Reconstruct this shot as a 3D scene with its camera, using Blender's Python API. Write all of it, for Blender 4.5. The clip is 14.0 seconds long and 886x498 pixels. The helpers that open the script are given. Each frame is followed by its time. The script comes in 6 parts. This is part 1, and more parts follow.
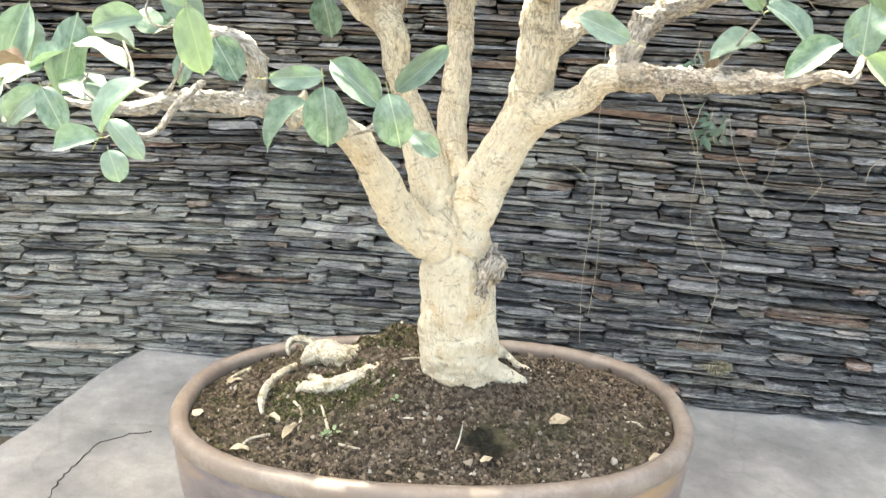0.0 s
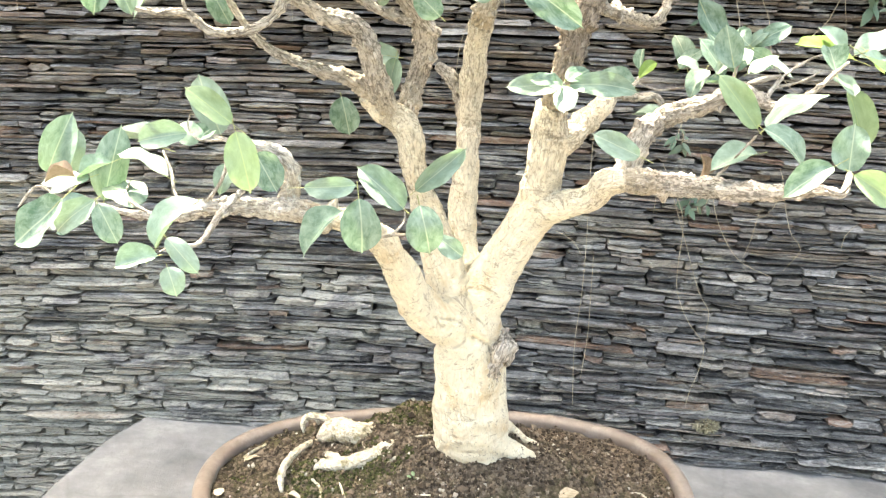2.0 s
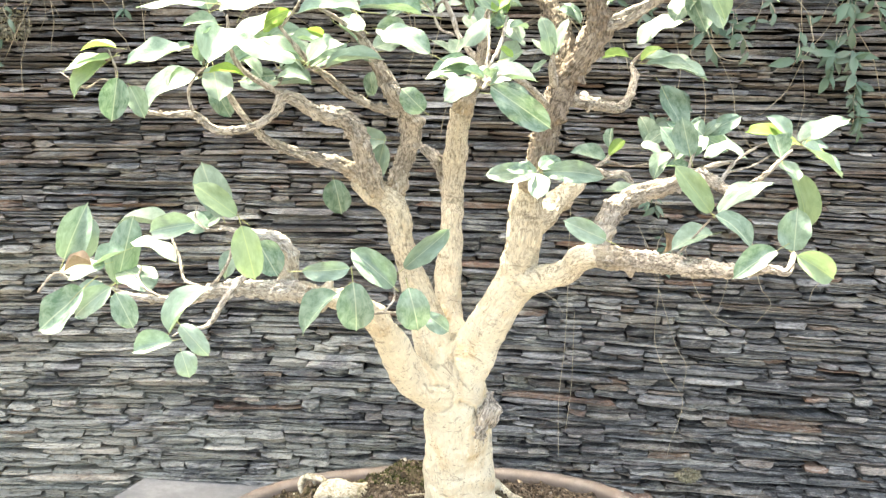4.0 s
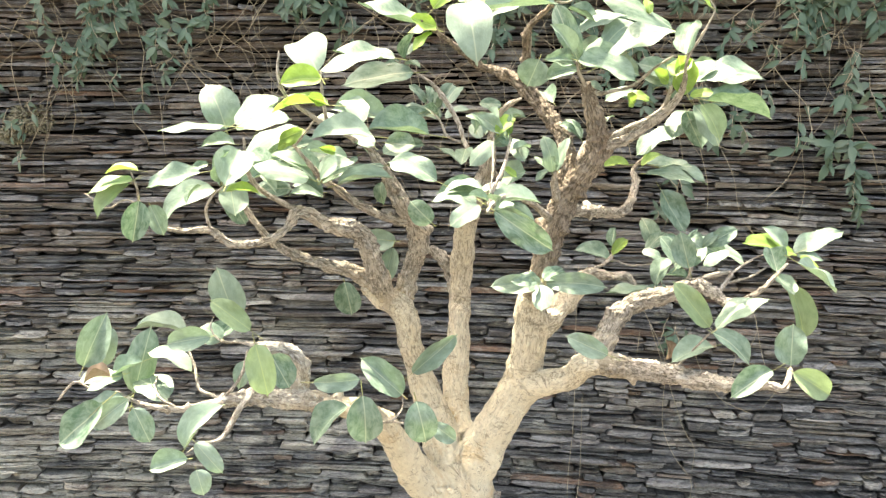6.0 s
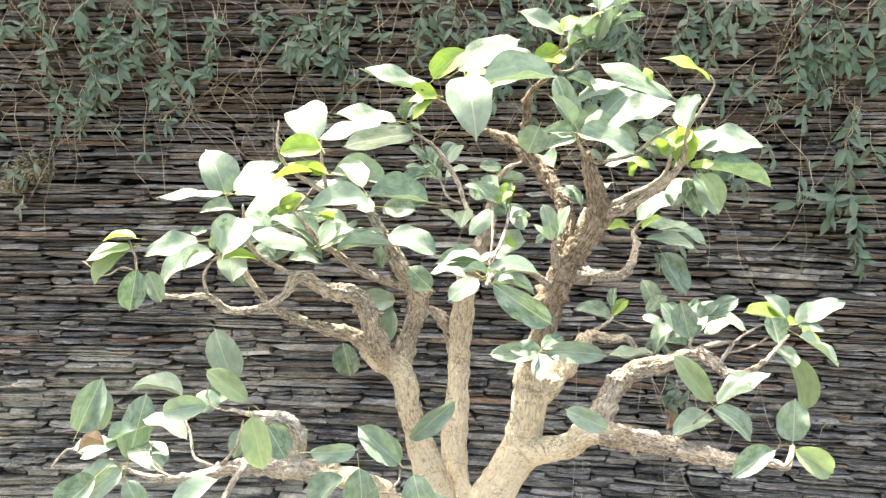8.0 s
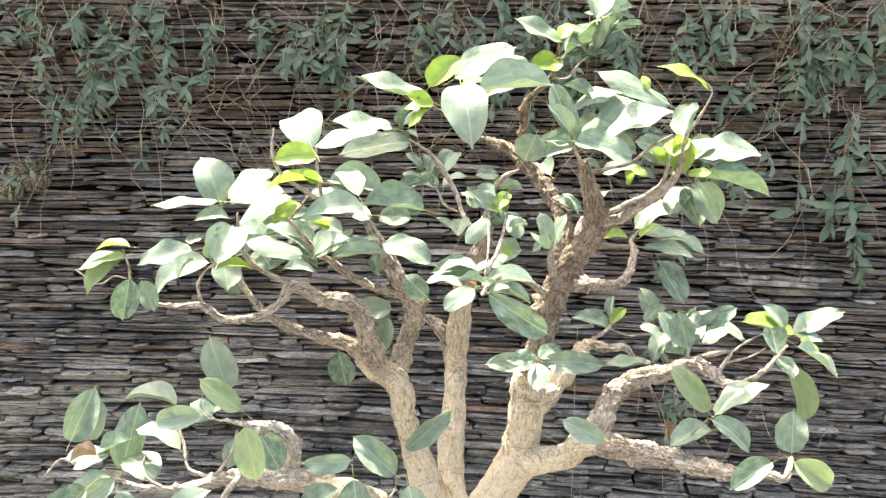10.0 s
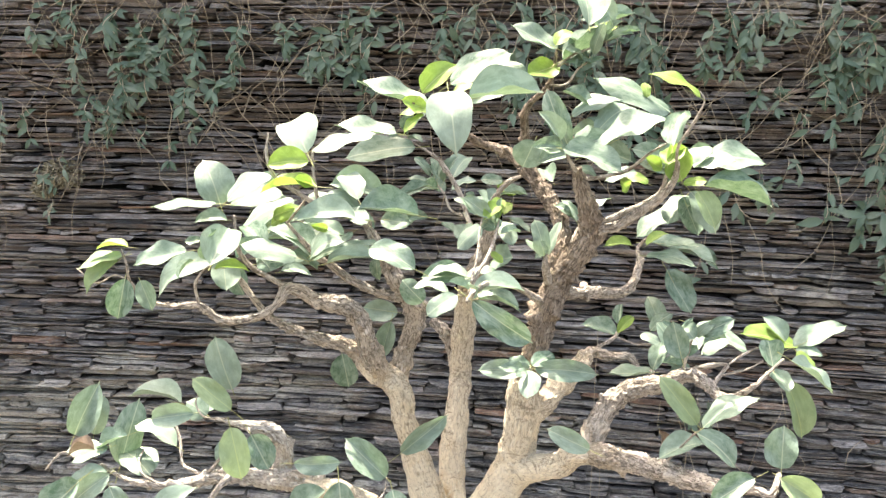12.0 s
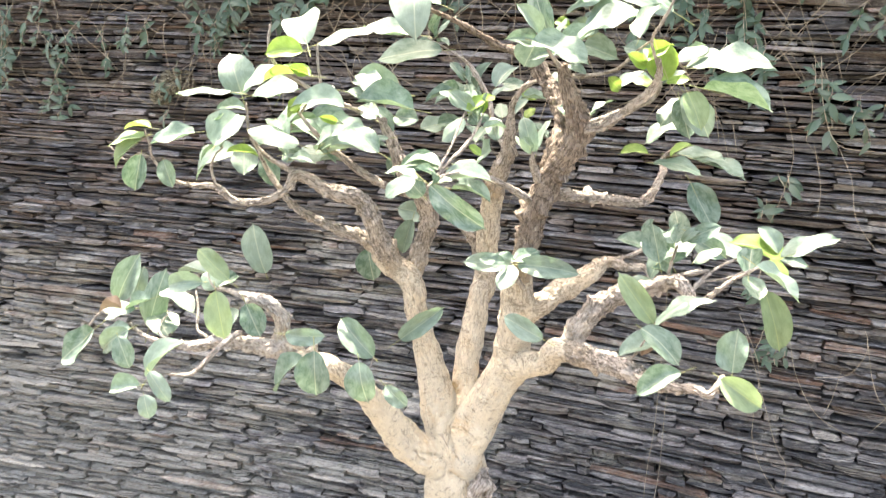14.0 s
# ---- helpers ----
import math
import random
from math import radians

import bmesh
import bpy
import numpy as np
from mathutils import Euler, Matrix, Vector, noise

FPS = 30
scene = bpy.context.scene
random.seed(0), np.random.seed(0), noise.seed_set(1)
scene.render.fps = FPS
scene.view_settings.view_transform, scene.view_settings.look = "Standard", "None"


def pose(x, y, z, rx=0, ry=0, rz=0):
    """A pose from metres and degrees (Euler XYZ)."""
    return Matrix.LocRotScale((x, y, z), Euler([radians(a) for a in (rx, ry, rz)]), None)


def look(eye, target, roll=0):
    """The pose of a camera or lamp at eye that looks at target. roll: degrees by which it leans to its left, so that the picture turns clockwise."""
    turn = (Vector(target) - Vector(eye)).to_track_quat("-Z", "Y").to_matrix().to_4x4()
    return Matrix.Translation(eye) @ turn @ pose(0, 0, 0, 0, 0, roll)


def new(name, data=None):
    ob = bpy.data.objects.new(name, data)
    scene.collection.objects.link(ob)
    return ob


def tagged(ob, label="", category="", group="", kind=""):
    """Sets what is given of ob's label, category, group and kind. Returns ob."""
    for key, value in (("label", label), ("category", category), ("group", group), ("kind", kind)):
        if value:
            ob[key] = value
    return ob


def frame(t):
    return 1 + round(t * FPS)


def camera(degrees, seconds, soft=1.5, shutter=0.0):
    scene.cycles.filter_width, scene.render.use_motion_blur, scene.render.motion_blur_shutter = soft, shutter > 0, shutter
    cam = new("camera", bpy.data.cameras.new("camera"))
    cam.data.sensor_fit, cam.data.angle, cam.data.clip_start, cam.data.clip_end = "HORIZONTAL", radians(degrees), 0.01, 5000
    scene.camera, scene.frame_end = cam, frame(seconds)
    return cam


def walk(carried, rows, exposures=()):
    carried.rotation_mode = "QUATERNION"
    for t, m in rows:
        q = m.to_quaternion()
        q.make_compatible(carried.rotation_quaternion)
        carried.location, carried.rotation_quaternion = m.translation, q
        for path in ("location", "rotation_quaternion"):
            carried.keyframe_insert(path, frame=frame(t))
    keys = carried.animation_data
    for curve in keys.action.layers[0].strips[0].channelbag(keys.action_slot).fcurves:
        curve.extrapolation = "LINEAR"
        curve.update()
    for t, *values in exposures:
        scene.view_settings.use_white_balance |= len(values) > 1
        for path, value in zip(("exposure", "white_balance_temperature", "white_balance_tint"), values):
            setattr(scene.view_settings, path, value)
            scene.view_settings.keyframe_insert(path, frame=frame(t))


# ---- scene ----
cam = camera(52.9, 14.0, soft=1.25, shutter=0.35)
METRES, EYE, TILT, LEAN, TURN = 0.8, 1.35, -19.5, -1.1, 2.4
ROWS = [
    (0.0, -0.0035, 0.0057, -0.0043, -0.10, 0.09, -0.01),
    (0.5, -0.0520, -0.0118, 0.0289, -0.91, 1.20, 0.43),
    (1.0, -0.0706, -0.0430, 0.0517, -1.50, 1.93, 0.60),
    (1.5, -0.0776, -0.0656, 0.0631, -1.72, 2.39, 0.67),
    (2.0, -0.0829, -0.0901, 0.0778, -1.91, 2.75, 0.72),
    (4.5, -0.0842, -0.2499, 0.1432, -2.69, 6.52, 1.94),
    (5.0, -0.0817, -0.2712, 0.1689, -2.54, 7.46, 1.95),
    (5.5, -0.0825, -0.2876, 0.1885, -2.25, 8.45, 1.98),
    (6.0, -0.0791, -0.2867, 0.2116, -1.97, 9.21, 1.89),
    (6.5, -0.0795, -0.2900, 0.2320, -1.75, 9.87, 1.77),
    (7.0, -0.0842, -0.2862, 0.2524, -1.80, 10.21, 1.70),
    (7.5, -0.0785, -0.2891, 0.2677, -1.81, 10.82, 1.58),
    (8.0, -0.0715, -0.2899, 0.2751, -1.89, 11.25, 1.50),
    (10.5, -0.0603, -0.2802, 0.2848, -1.93, 11.62, 1.42),
    (11.0, -0.0503, -0.2900, 0.2903, -1.92, 11.65, 1.39),
    (11.5, -0.0268, -0.2989, 0.2968, -1.16, 12.23, 0.87),
    (12.0, 0.0379, -0.2857, 0.2873, 1.20, 11.74, -0.22),
    (12.5, 0.1221, -0.2401, 0.2708, 3.88, 11.06, -1.14),
    (13.0, 0.1991, -0.2369, 0.2631, 6.72, 10.12, -2.08),
    (13.5, 0.2689, -0.2529, 0.2520, 9.01, 8.94, -3.76),
    (14.0, 0.3856, -0.2848, 0.2020, 12.12, 7.68, -5.44),
]
walk(cam, [(t, pose(0, 0, EYE, TILT, LEAN, TURN) @ pose(METRES * x, METRES * y, METRES * z, 90 + pitch, roll, yaw)) for t, x, y, z, yaw, pitch, roll in ROWS],
     exposures=[(0.0, 3.0, 7750, 2), (0.5, 3.03, 7800, 2), (1.0, 3.14, 7850, 2), (1.5, 3.24, 7950, 2), (2.0, 3.3, 8000, 3), (4.5, 3.1, 8100, 4), (5.0, 2.77, 8300, 5), (6.0, 2.72, 8350, 5), (8.0, 2.76, 8200, 6),
                (10.5, 2.61, 8000, 10), (11.0, 2.59, 8000, 10), (12.0, 2.57, 7800, 11), (12.5, 2.66, 7900, 12), (14.0, 2.92, 7700, 13)])

# ---- world and sun ----
SUN_HEIGHT, SUN_SIDE = 69.0, -37.0
world = bpy.data.worlds.new("sky")
scene.world = world
world.use_nodes = True
wn = world.node_tree.nodes
sky = wn.new("ShaderNodeTexSky")
sky.sky_type = "NISHITA"
sky.sun_disc = False
sky.sun_elevation = radians(SUN_HEIGHT)
sky.sun_rotation = radians(SUN_SIDE)
sky.air_density, sky.dust_density, sky.ozone_density = 0.8, 6.0, 0.3
wn["Background"].inputs["Strength"].default_value = 0.15
world.node_tree.links.new(sky.outputs[0], wn["Background"].inputs[0])
lamp = bpy.data.lights.new("sun", "SUN")
lamp.energy = 3.1
lamp.angle = radians(0.6)
lamp.color = (1.0, 0.97, 0.93)
sun = new("sun", lamp)
toward = Vector((math.sin(radians(SUN_SIDE)) * math.cos(radians(SUN_HEIGHT)),
                 math.cos(radians(SUN_SIDE)) * math.cos(radians(SUN_HEIGHT)),
                 math.sin(radians(SUN_HEIGHT))))
sun.matrix_world = look(toward * 20, (0, 0, 0))


# ---- materials ----
class Mat:
    """A node material with a few shortcuts."""

    def __init__(self, name, rough=0.7, spec=0.4):
        self.m = bpy.data.materials.new(name)
        self.m.use_nodes = True
        self.t = self.m.node_tree
        self.p = self.t.nodes["Principled BSDF"]
        self.p.inputs["Roughness"].default_value = rough
        self.p.inputs["Specular IOR Level"].default_value = spec
        self.co = self.node("ShaderNodeTexCoord")

    def node(self, kind, **values):
        n = self.t.nodes.new(kind)
        for k, v in values.items():
            n.inputs[k].default_value = v
        return n

    def link(self, a, b):
        self.t.links.new(a, b)

    def noise(self, scale, detail=4.0, rough=0.6, stretch=None, space="Object", distort=0.0):
        n = self.node("ShaderNodeTexNoise", Scale=scale, Detail=detail, Roughness=rough, Distortion=distort)
        if space == "Grain":
            at = self.node("ShaderNodeAttribute")
            at.attribute_name = "grain"
            mp = self.node("ShaderNodeMapping", Scale=stretch or (1, 1, 1))
            self.link(at.outputs["Vector"], mp.inputs[0])
            self.link(mp.outputs[0], n.inputs["Vector"])
        elif space == "Place":
            mp = self.node("ShaderNodeMapping", Scale=stretch or (1, 1, 1))
            self.link(self.node("ShaderNodeNewGeometry").outputs["Position"], mp.inputs[0])
            self.link(mp.outputs[0], n.inputs["Vector"])
        elif stretch:
            mp = self.node("ShaderNodeMapping", Scale=stretch)
            self.link(self.co.outputs[space], mp.inputs[0])
            self.link(mp.outputs[0], n.inputs["Vector"])
        else:
            self.link(self.co.outputs[space], n.inputs["Vector"])
        return n.outputs["Fac"]

    def ramp(self, fac, stops):
        n = self.node("ShaderNodeValToRGB")
        el = n.color_ramp.elements
        while len(el) < len(stops):
            el.new(0.5)
        for e, (at, col) in zip(el, stops):
            e.position = at
            e.color = (*col, 1) if len(col) == 3 else col
        self.link(fac, n.inputs[0])
        return n.outputs[0]

    def mix(self, fac, a, b, how="MIX"):
        n = self.node("ShaderNodeMix")
        n.data_type = "RGBA"
        n.blend_type = how
        for sock, val in ((n.inputs[0], fac), (n.inputs[6], a), (n.inputs[7], b)):
            if isinstance(val, (int, float)):
                sock.default_value = val
            elif isinstance(val, tuple):
                sock.default_value = (*val, 1)
            else:
                self.link(val, sock)
        return n.outputs[2]

    def maths(self, op, a, b=0.5):
        n = self.node("ShaderNodeMath")
        n.operation = op
        for sock, val in ((n.inputs[0], a), (n.inputs[1], b)):
            if isinstance(val, (int, float)):
                sock.default_value = val
            else:
                self.link(val, sock)
        return n.outputs[0]

    def colour(self, c):
        if isinstance(c, tuple):
            self.p.inputs["Base Color"].default_value = (*c, 1)
        else:
            self.link(c, self.p.inputs["Base Color"])

    def bump(self, h, strength=0.5, distance=0.002):
        n = self.node("ShaderNodeBump", Strength=strength, Distance=distance)
        self.link(h, n.inputs["Height"])
        self.link(n.outputs[0], self.p.inputs["Normal"])
        return n.outputs[0]


def slate_material(name, per_object):
    """Split slate: one tone a stone, faint bedding lines, pale lichen low left, paler patches high right, rusty patches
    higher up.
    """
    s = Mat(name, 0.6, 0.4)
    if per_object:
        pick = s.node("ShaderNodeObjectInfo").outputs["Random"]
    else:
        pick = s.node("ShaderNodeNewGeometry").outputs["Random Per Island"]
    base = s.ramp(pick, [(0.0, (0.035, 0.036, 0.039)), (0.18, (0.092, 0.095, 0.098)), (0.4, (0.172, 0.174, 0.173)), (0.6, (0.25, 0.247, 0.242)),
                         (0.72, (0.16, 0.143, 0.137)), (0.8, (0.2, 0.18, 0.145)), (0.91, (0.44, 0.435, 0.41)), (0.96, (0.23, 0.17, 0.125)), (1.0, (0.27, 0.165, 0.115))])
    sep = s.node("ShaderNodeSeparateXYZ")
    s.link(s.node("ShaderNodeNewGeometry").outputs["Position"], sep.inputs[0])
    bed = s.noise(34, 6, 0.68, (0.55, 0.55, 5.0), "Place", 0.9)
    c = s.mix(s.ramp(bed, [(0.37, (0.85, 0.85, 0.85)), (0.49, (0, 0, 0))]), base, s.mix(0.7, base, (0.02, 0.02, 0.022)))
    c = s.mix(s.ramp(bed, [(0.52, (0, 0, 0)), (0.63, (0.85, 0.85, 0.85))]), c, s.mix(0.5, base, (0.5, 0.5, 0.48)))
    blotch = s.noise(7, 5, 0.65, (1, 1, 2.4), "Place")
    c = s.mix(s.ramp(blotch, [(0.4, (0.72, 0.72, 0.72)), (0.52, (0, 0, 0))]), c, s.mix(0.25, (0.05, 0.052, 0.055), c))
    low = s.maths("SUBTRACT", s.maths("MULTIPLY", sep.outputs[2], -0.06), s.maths("MULTIPLY", s.maths("MULTIPLY", sep.outputs[0], -0.17), s.maths("SUBTRACT", sep.outputs[2], 1.15)))
    lichen_pale = s.maths("ADD", s.noise(4.5, 8, 0.75, (1, 1, 2.2), "Place", 0.5), low)
    c = s.mix(s.ramp(lichen_pale, [(0.47, (0, 0, 0)), (0.56, (0.7, 0.7, 0.7))]), c, s.mix(0.22, (0.54, 0.53, 0.45), c))
    rust = s.maths("ADD", s.noise(4.2, 6, 0.7, (1, 1, 3.0), "Place", 1.0), s.maths("MULTIPLY", s.maths("SUBTRACT", sep.outputs[2], 0.9), 0.11))
    c = s.mix(s.ramp(rust, [(0.53, (0, 0, 0)), (0.63, (0.55, 0.55, 0.55))]), c, (0.165, 0.122, 0.09))
    fleck = s.noise(75, 3, 0.6, (1, 1, 1.6), "Place")
    c = s.mix(s.ramp(fleck, [(0.62, (0, 0, 0)), (0.72, (0.55, 0.55, 0.55))]), c, (0.5, 0.5, 0.47))
    fine = s.noise(150, 3, 0.6, (0.6, 0.6, 1.8), "Place")
    c = s.mix(s.ramp(fine, [(0.37, (0.6, 0.6, 0.6)), (0.5, (0, 0, 0))]), c, s.mix(0.62, c, (0.015, 0.015, 0.016)))
    leafing = s.noise(42, 8, 0.74, (0.5, 0.5, 4.2), "Place", 1.6)
    # bedding lines, darkened so the shade of thin gaps sits in the colour
    c = s.mix(s.ramp(leafing, [(0.39, (0.85, 0.85, 0.85)), (0.44, (0, 0, 0))]), c, s.mix(0.8, c, (0.012, 0.012, 0.013)))
    c = s.mix(s.ramp(leafing, [(0.54, (0, 0, 0)), (0.62, (0.6, 0.6, 0.6))]), c, s.mix(0.5, c, (0.5, 0.5, 0.48)))
    s.colour(c)
    s.bump(s.mix(0.3, leafing, fine), 0.8, 0.008)
    return s.m


SLATE = slate_material("slate", True)
SLATE_MASS = slate_material("slate_mass", False)

# near-black, so wall gaps and slab crack carry their shade as colour
g = Mat("gap_black", 0.95, 0.1)
g.colour(g.mix(g.noise(30), (0.008, 0.008, 0.008), (0.02, 0.019, 0.017)))
GAP_BLACK = g.m

g = Mat("concrete", 0.75, 0.35)
a = g.ramp(g.noise(4.5, 7, 0.65), [(0.36, (0.145, 0.147, 0.15)), (0.5, (0.23, 0.231, 0.231)), (0.64, (0.34, 0.336, 0.326))])
a = g.mix(g.ramp(g.noise(30, 6, 0.7), [(0.42, (0, 0, 0)), (0.65, (0.55, 0.55, 0.55))]), a, (0.209, 0.206, 0.2))
crack = g.node("ShaderNodeTexVoronoi", Scale=1.1)
crack.feature = "DISTANCE_TO_EDGE"
warp = g.node("ShaderNodeMix")
warp.data_type = "VECTOR"
warp.inputs[0].default_value = 0.12
g.link(g.co.outputs["Object"], warp.inputs[4])
wob = g.node("ShaderNodeTexNoise", Scale=6.0, Detail=6.0)
g.link(g.co.outputs["Object"], wob.inputs["Vector"])
g.link(wob.outputs["Color"], warp.inputs[5])
g.link(warp.outputs[1], crack.inputs["Vector"])
a = g.mix(g.ramp(crack.outputs["Distance"], [(0.0, (0.2, 0.2, 0.2)), (0.006, (0, 0, 0))]), a, (0.104, 0.1, 0.0957))
g.colour(a)
g.bump(g.noise(120, 6, 0.7), 0.5, 0.004)
CONCRETE = g.m

g = Mat("earth_ground", 0.95, 0.2)
g.colour(g.ramp(g.noise(2.0, 8, 0.65), [(0.3, (0.07, 0.06, 0.045)), (0.7, (0.16, 0.14, 0.11))]))
g.bump(g.noise(40, 6, 0.7), 0.6, 0.01)
EARTH = g.m

g = Mat("brown_clay", 0.5, 0.45)
a = g.ramp(g.noise(6, 5, 0.6), [(0.3, (0.135, 0.109, 0.092)), (0.7, (0.2, 0.166, 0.141))])
a = g.mix(g.ramp(g.noise(14, 6, 0.75), [(0.46, (0, 0, 0)), (0.66, (0.7, 0.7, 0.7))]), a, (0.28, 0.252, 0.23))
a = g.mix(g.ramp(g.noise(55, 5, 0.7), [(0.6, (0, 0, 0)), (0.7, (0.5, 0.5, 0.5))]), a, (0.12, 0.09, 0.07))
g.colour(a)
g.bump(g.noise(160, 5, 0.6), 0.25, 0.002)
CLAY = g.m

g = Mat("glazed_clay_wall", 0.32, 0.5)
a = g.ramp(g.noise(7, 6, 0.65, (1, 1, 2.5)), [(0.3, (0.095, 0.08, 0.084)), (0.48, (0.15, 0.127, 0.13)), (0.6, (0.23, 0.165, 0.115)), (0.74, (0.29, 0.195, 0.105))])
a = g.mix(g.ramp(g.noise(40, 5, 0.7), [(0.58, (0, 0, 0)), (0.7, (0.4, 0.4, 0.4))]), a, (0.26, 0.245, 0.25))
g.colour(a)
g.bump(g.noise(120, 5, 0.6), 0.25, 0.002)
CLAY_WALL = g.m

g = Mat("potting_soil", 0.95, 0.15)
a = g.ramp(g.noise(120, 4, 0.65), [(0.36, (0.03, 0.023, 0.017)), (0.5, (0.095, 0.075, 0.056)), (0.66, (0.22, 0.18, 0.14))])
a = g.mix(g.ramp(g.noise(9, 5, 0.6), [(0.5, (0, 0, 0)), (0.66, (0.75, 0.75, 0.75))]), a, (0.0765, 0.072, 0.036))
sep = g.node("ShaderNodeSeparateXYZ")
g.link(g.co.outputs["Object"], sep.inputs[0])
side = g.maths("ADD", g.noise(16, 6, 0.7), g.maths("MULTIPLY", sep.outputs[0], -0.35))
a = g.mix(g.ramp(side, [(0.58, (0, 0, 0)), (0.7, (0.3, 0.3, 0.3))]), a, (0.075, 0.072, 0.03))
hollow = g.node("ShaderNodeVectorMath")
hollow.operation = "DISTANCE"
g.link(g.co.outputs["Object"], hollow.inputs[0])
hollow.inputs[1].default_value = (0.03, 1.128, 0.63)
# soil colour goes near-black round the pit
pit_dark = g.maths("ADD", g.maths("MULTIPLY", hollow.outputs["Value"], -8.0), g.noise(30, 5, 0.7))
a = g.mix(g.ramp(pit_dark, [(0.12, (0, 0, 0)), (0.24, (0.9, 0.9, 0.9))]), a, (0.012, 0.012, 0.009))
damp = g.noise(11, 4, 0.6, None, "Object", 0.5)
a = g.mix(g.ramp(damp, [(0.6, (0, 0, 0)), (0.68, (0.7, 0.7, 0.7))]), a, (0.0198, 0.0171, 0.0108))
g.colour(a)
g.bump(g.noise(100, 4, 0.65), 1.0, 0.014)
SOIL = g.m

g = Mat("moss", 0.95, 0.1)
pick = g.node("ShaderNodeNewGeometry").outputs["Random Per Island"]
g.colour(g.ramp(pick, [(0.0, (0.022, 0.028, 0.01)), (0.6, (0.055, 0.06, 0.024)), (1.0, (0.12, 0.12, 0.055))]))
MOSS = g.m

g = Mat("soil_grit", 0.9, 0.2)
pick = g.node("ShaderNodeNewGeometry").outputs["Random Per Island"]
g.colour(g.ramp(pick, [(0.0, (0.03, 0.023, 0.016)), (0.5, (0.1, 0.077, 0.056)), (0.85, (0.185, 0.148, 0.108)), (0.95, (0.17, 0.14, 0.105)), (0.99, (0.42, 0.39, 0.33))]))
g.bump(g.noise(300, 4), 0.5, 0.002)
GRIT = g.m


def bark_material(name, light, mid, dark, young, lichen, flecks, rough, furrow_shade=0.6, age=1.0, moss=False):
    """Bark with dark cracks, furrow shade put into the colour, small flecks and pale lichen; young is its tone near the
    trunk.
    """
    s = Mat(name, 0.85, 0.2)

    def own(what):
        at = s.node("ShaderNodeAttribute")
        at.attribute_name = what
        return at.outputs["Fac"]

    new_wood = own("fresh")
    worn = s.maths("MULTIPLY", age, s.maths("SUBTRACT", 1.0, s.maths("MULTIPLY", new_wood, 0.88)))
    tone = s.ramp(s.noise(26, 6, 0.7), [(0.32, mid), (0.6, light)])
    fresh = s.ramp(s.noise(20, 6, 0.7), [(0.3, tuple(x * 0.86 for x in young)), (0.6, young)])
    c = s.mix(new_wood, tone, fresh)
    ochre = s.ramp(s.noise(13, 5, 0.65, None, "Object", 0.4), [(0.52, (0, 0, 0)), (0.66, (0.7, 0.7, 0.7))])
    c = s.mix(s.maths("MULTIPLY", ochre, new_wood), c, (0.58, 0.43, 0.24))
    pale = s.noise(120, 4, 0.65, (1, 1, 0.7), "Grain", 0.5)
    c = s.mix(s.ramp(pale, [(lichen, (0, 0, 0)), (lichen + 0.05, (0.8, 0.8, 0.8))]), c, tuple(min(0.8, x * 1.12 + 0.06) for x in light))
    streak = s.noise(300, 4, 0.65, (1, 1, 0.26), "Grain", 0.8)
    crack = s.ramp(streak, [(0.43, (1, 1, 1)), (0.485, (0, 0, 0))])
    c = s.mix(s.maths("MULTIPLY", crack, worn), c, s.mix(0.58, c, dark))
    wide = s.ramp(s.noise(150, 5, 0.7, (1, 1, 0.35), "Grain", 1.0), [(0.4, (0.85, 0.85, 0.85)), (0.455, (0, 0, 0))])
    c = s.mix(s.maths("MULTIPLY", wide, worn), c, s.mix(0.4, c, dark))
    band = s.noise(75, 5, 0.65, (0.3, 0.3, 1.8), "Grain", 0.7)
    c = s.mix(s.maths("MULTIPLY", s.ramp(band, [(0.6, (0, 0, 0)), (0.66, (0.6, 0.6, 0.6))]), worn), c, s.mix(0.7, c, dark))
    fleck = s.noise(230, 5, 0.65, (1, 1, 0.65), "Grain", 1.4)
    patch = s.maths("ADD", fleck, s.maths("MULTIPLY", s.maths("SUBTRACT", s.noise(24, 3, 0.6, (1, 1, 0.8), "Grain"), 0.5), 0.8))
    c = s.mix(s.ramp(patch, [(flecks, (0, 0, 0)), (flecks + 0.06, (0.8, 0.8, 0.8))]), c, s.mix(0.4, dark, c))
    spot = s.noise(80, 5, 0.65, (0.7, 0.7, 1.5), "Grain", 0.6)
    c = s.mix(s.ramp(spot, [(0.585, (0, 0, 0)), (0.65, (0.8, 0.8, 0.8))]), c, s.mix(0.58, c, dark))
    if moss:
        green = s.noise(38, 5, 0.7, None, "Object", 0.6)
        c = s.mix(s.ramp(green, [(0.53, (0, 0, 0)), (0.64, (0.8, 0.8, 0.8))]), c, (0.16, 0.145, 0.07))
    # furrow depth darkens the bark, so groove shade is put into the colour
    c = s.mix(s.ramp(own("furrow"), [(0.45, (0, 0, 0)), (0.9, (furrow_shade, furrow_shade, furrow_shade))]), c, dark)
    s.colour(c)
    h = s.mix(0.5, s.noise(130, 3, 0.6, (1, 1, 0.5), "Grain"), streak)
    s.bump(h, 1.0, rough)
    return s.m


CREAM = (0.77, 0.71, 0.56)
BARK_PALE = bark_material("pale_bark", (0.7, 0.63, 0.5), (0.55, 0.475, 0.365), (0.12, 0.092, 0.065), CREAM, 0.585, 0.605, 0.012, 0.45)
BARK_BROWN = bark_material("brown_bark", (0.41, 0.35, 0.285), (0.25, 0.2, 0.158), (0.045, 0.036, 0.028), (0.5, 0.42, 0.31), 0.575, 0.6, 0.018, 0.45)
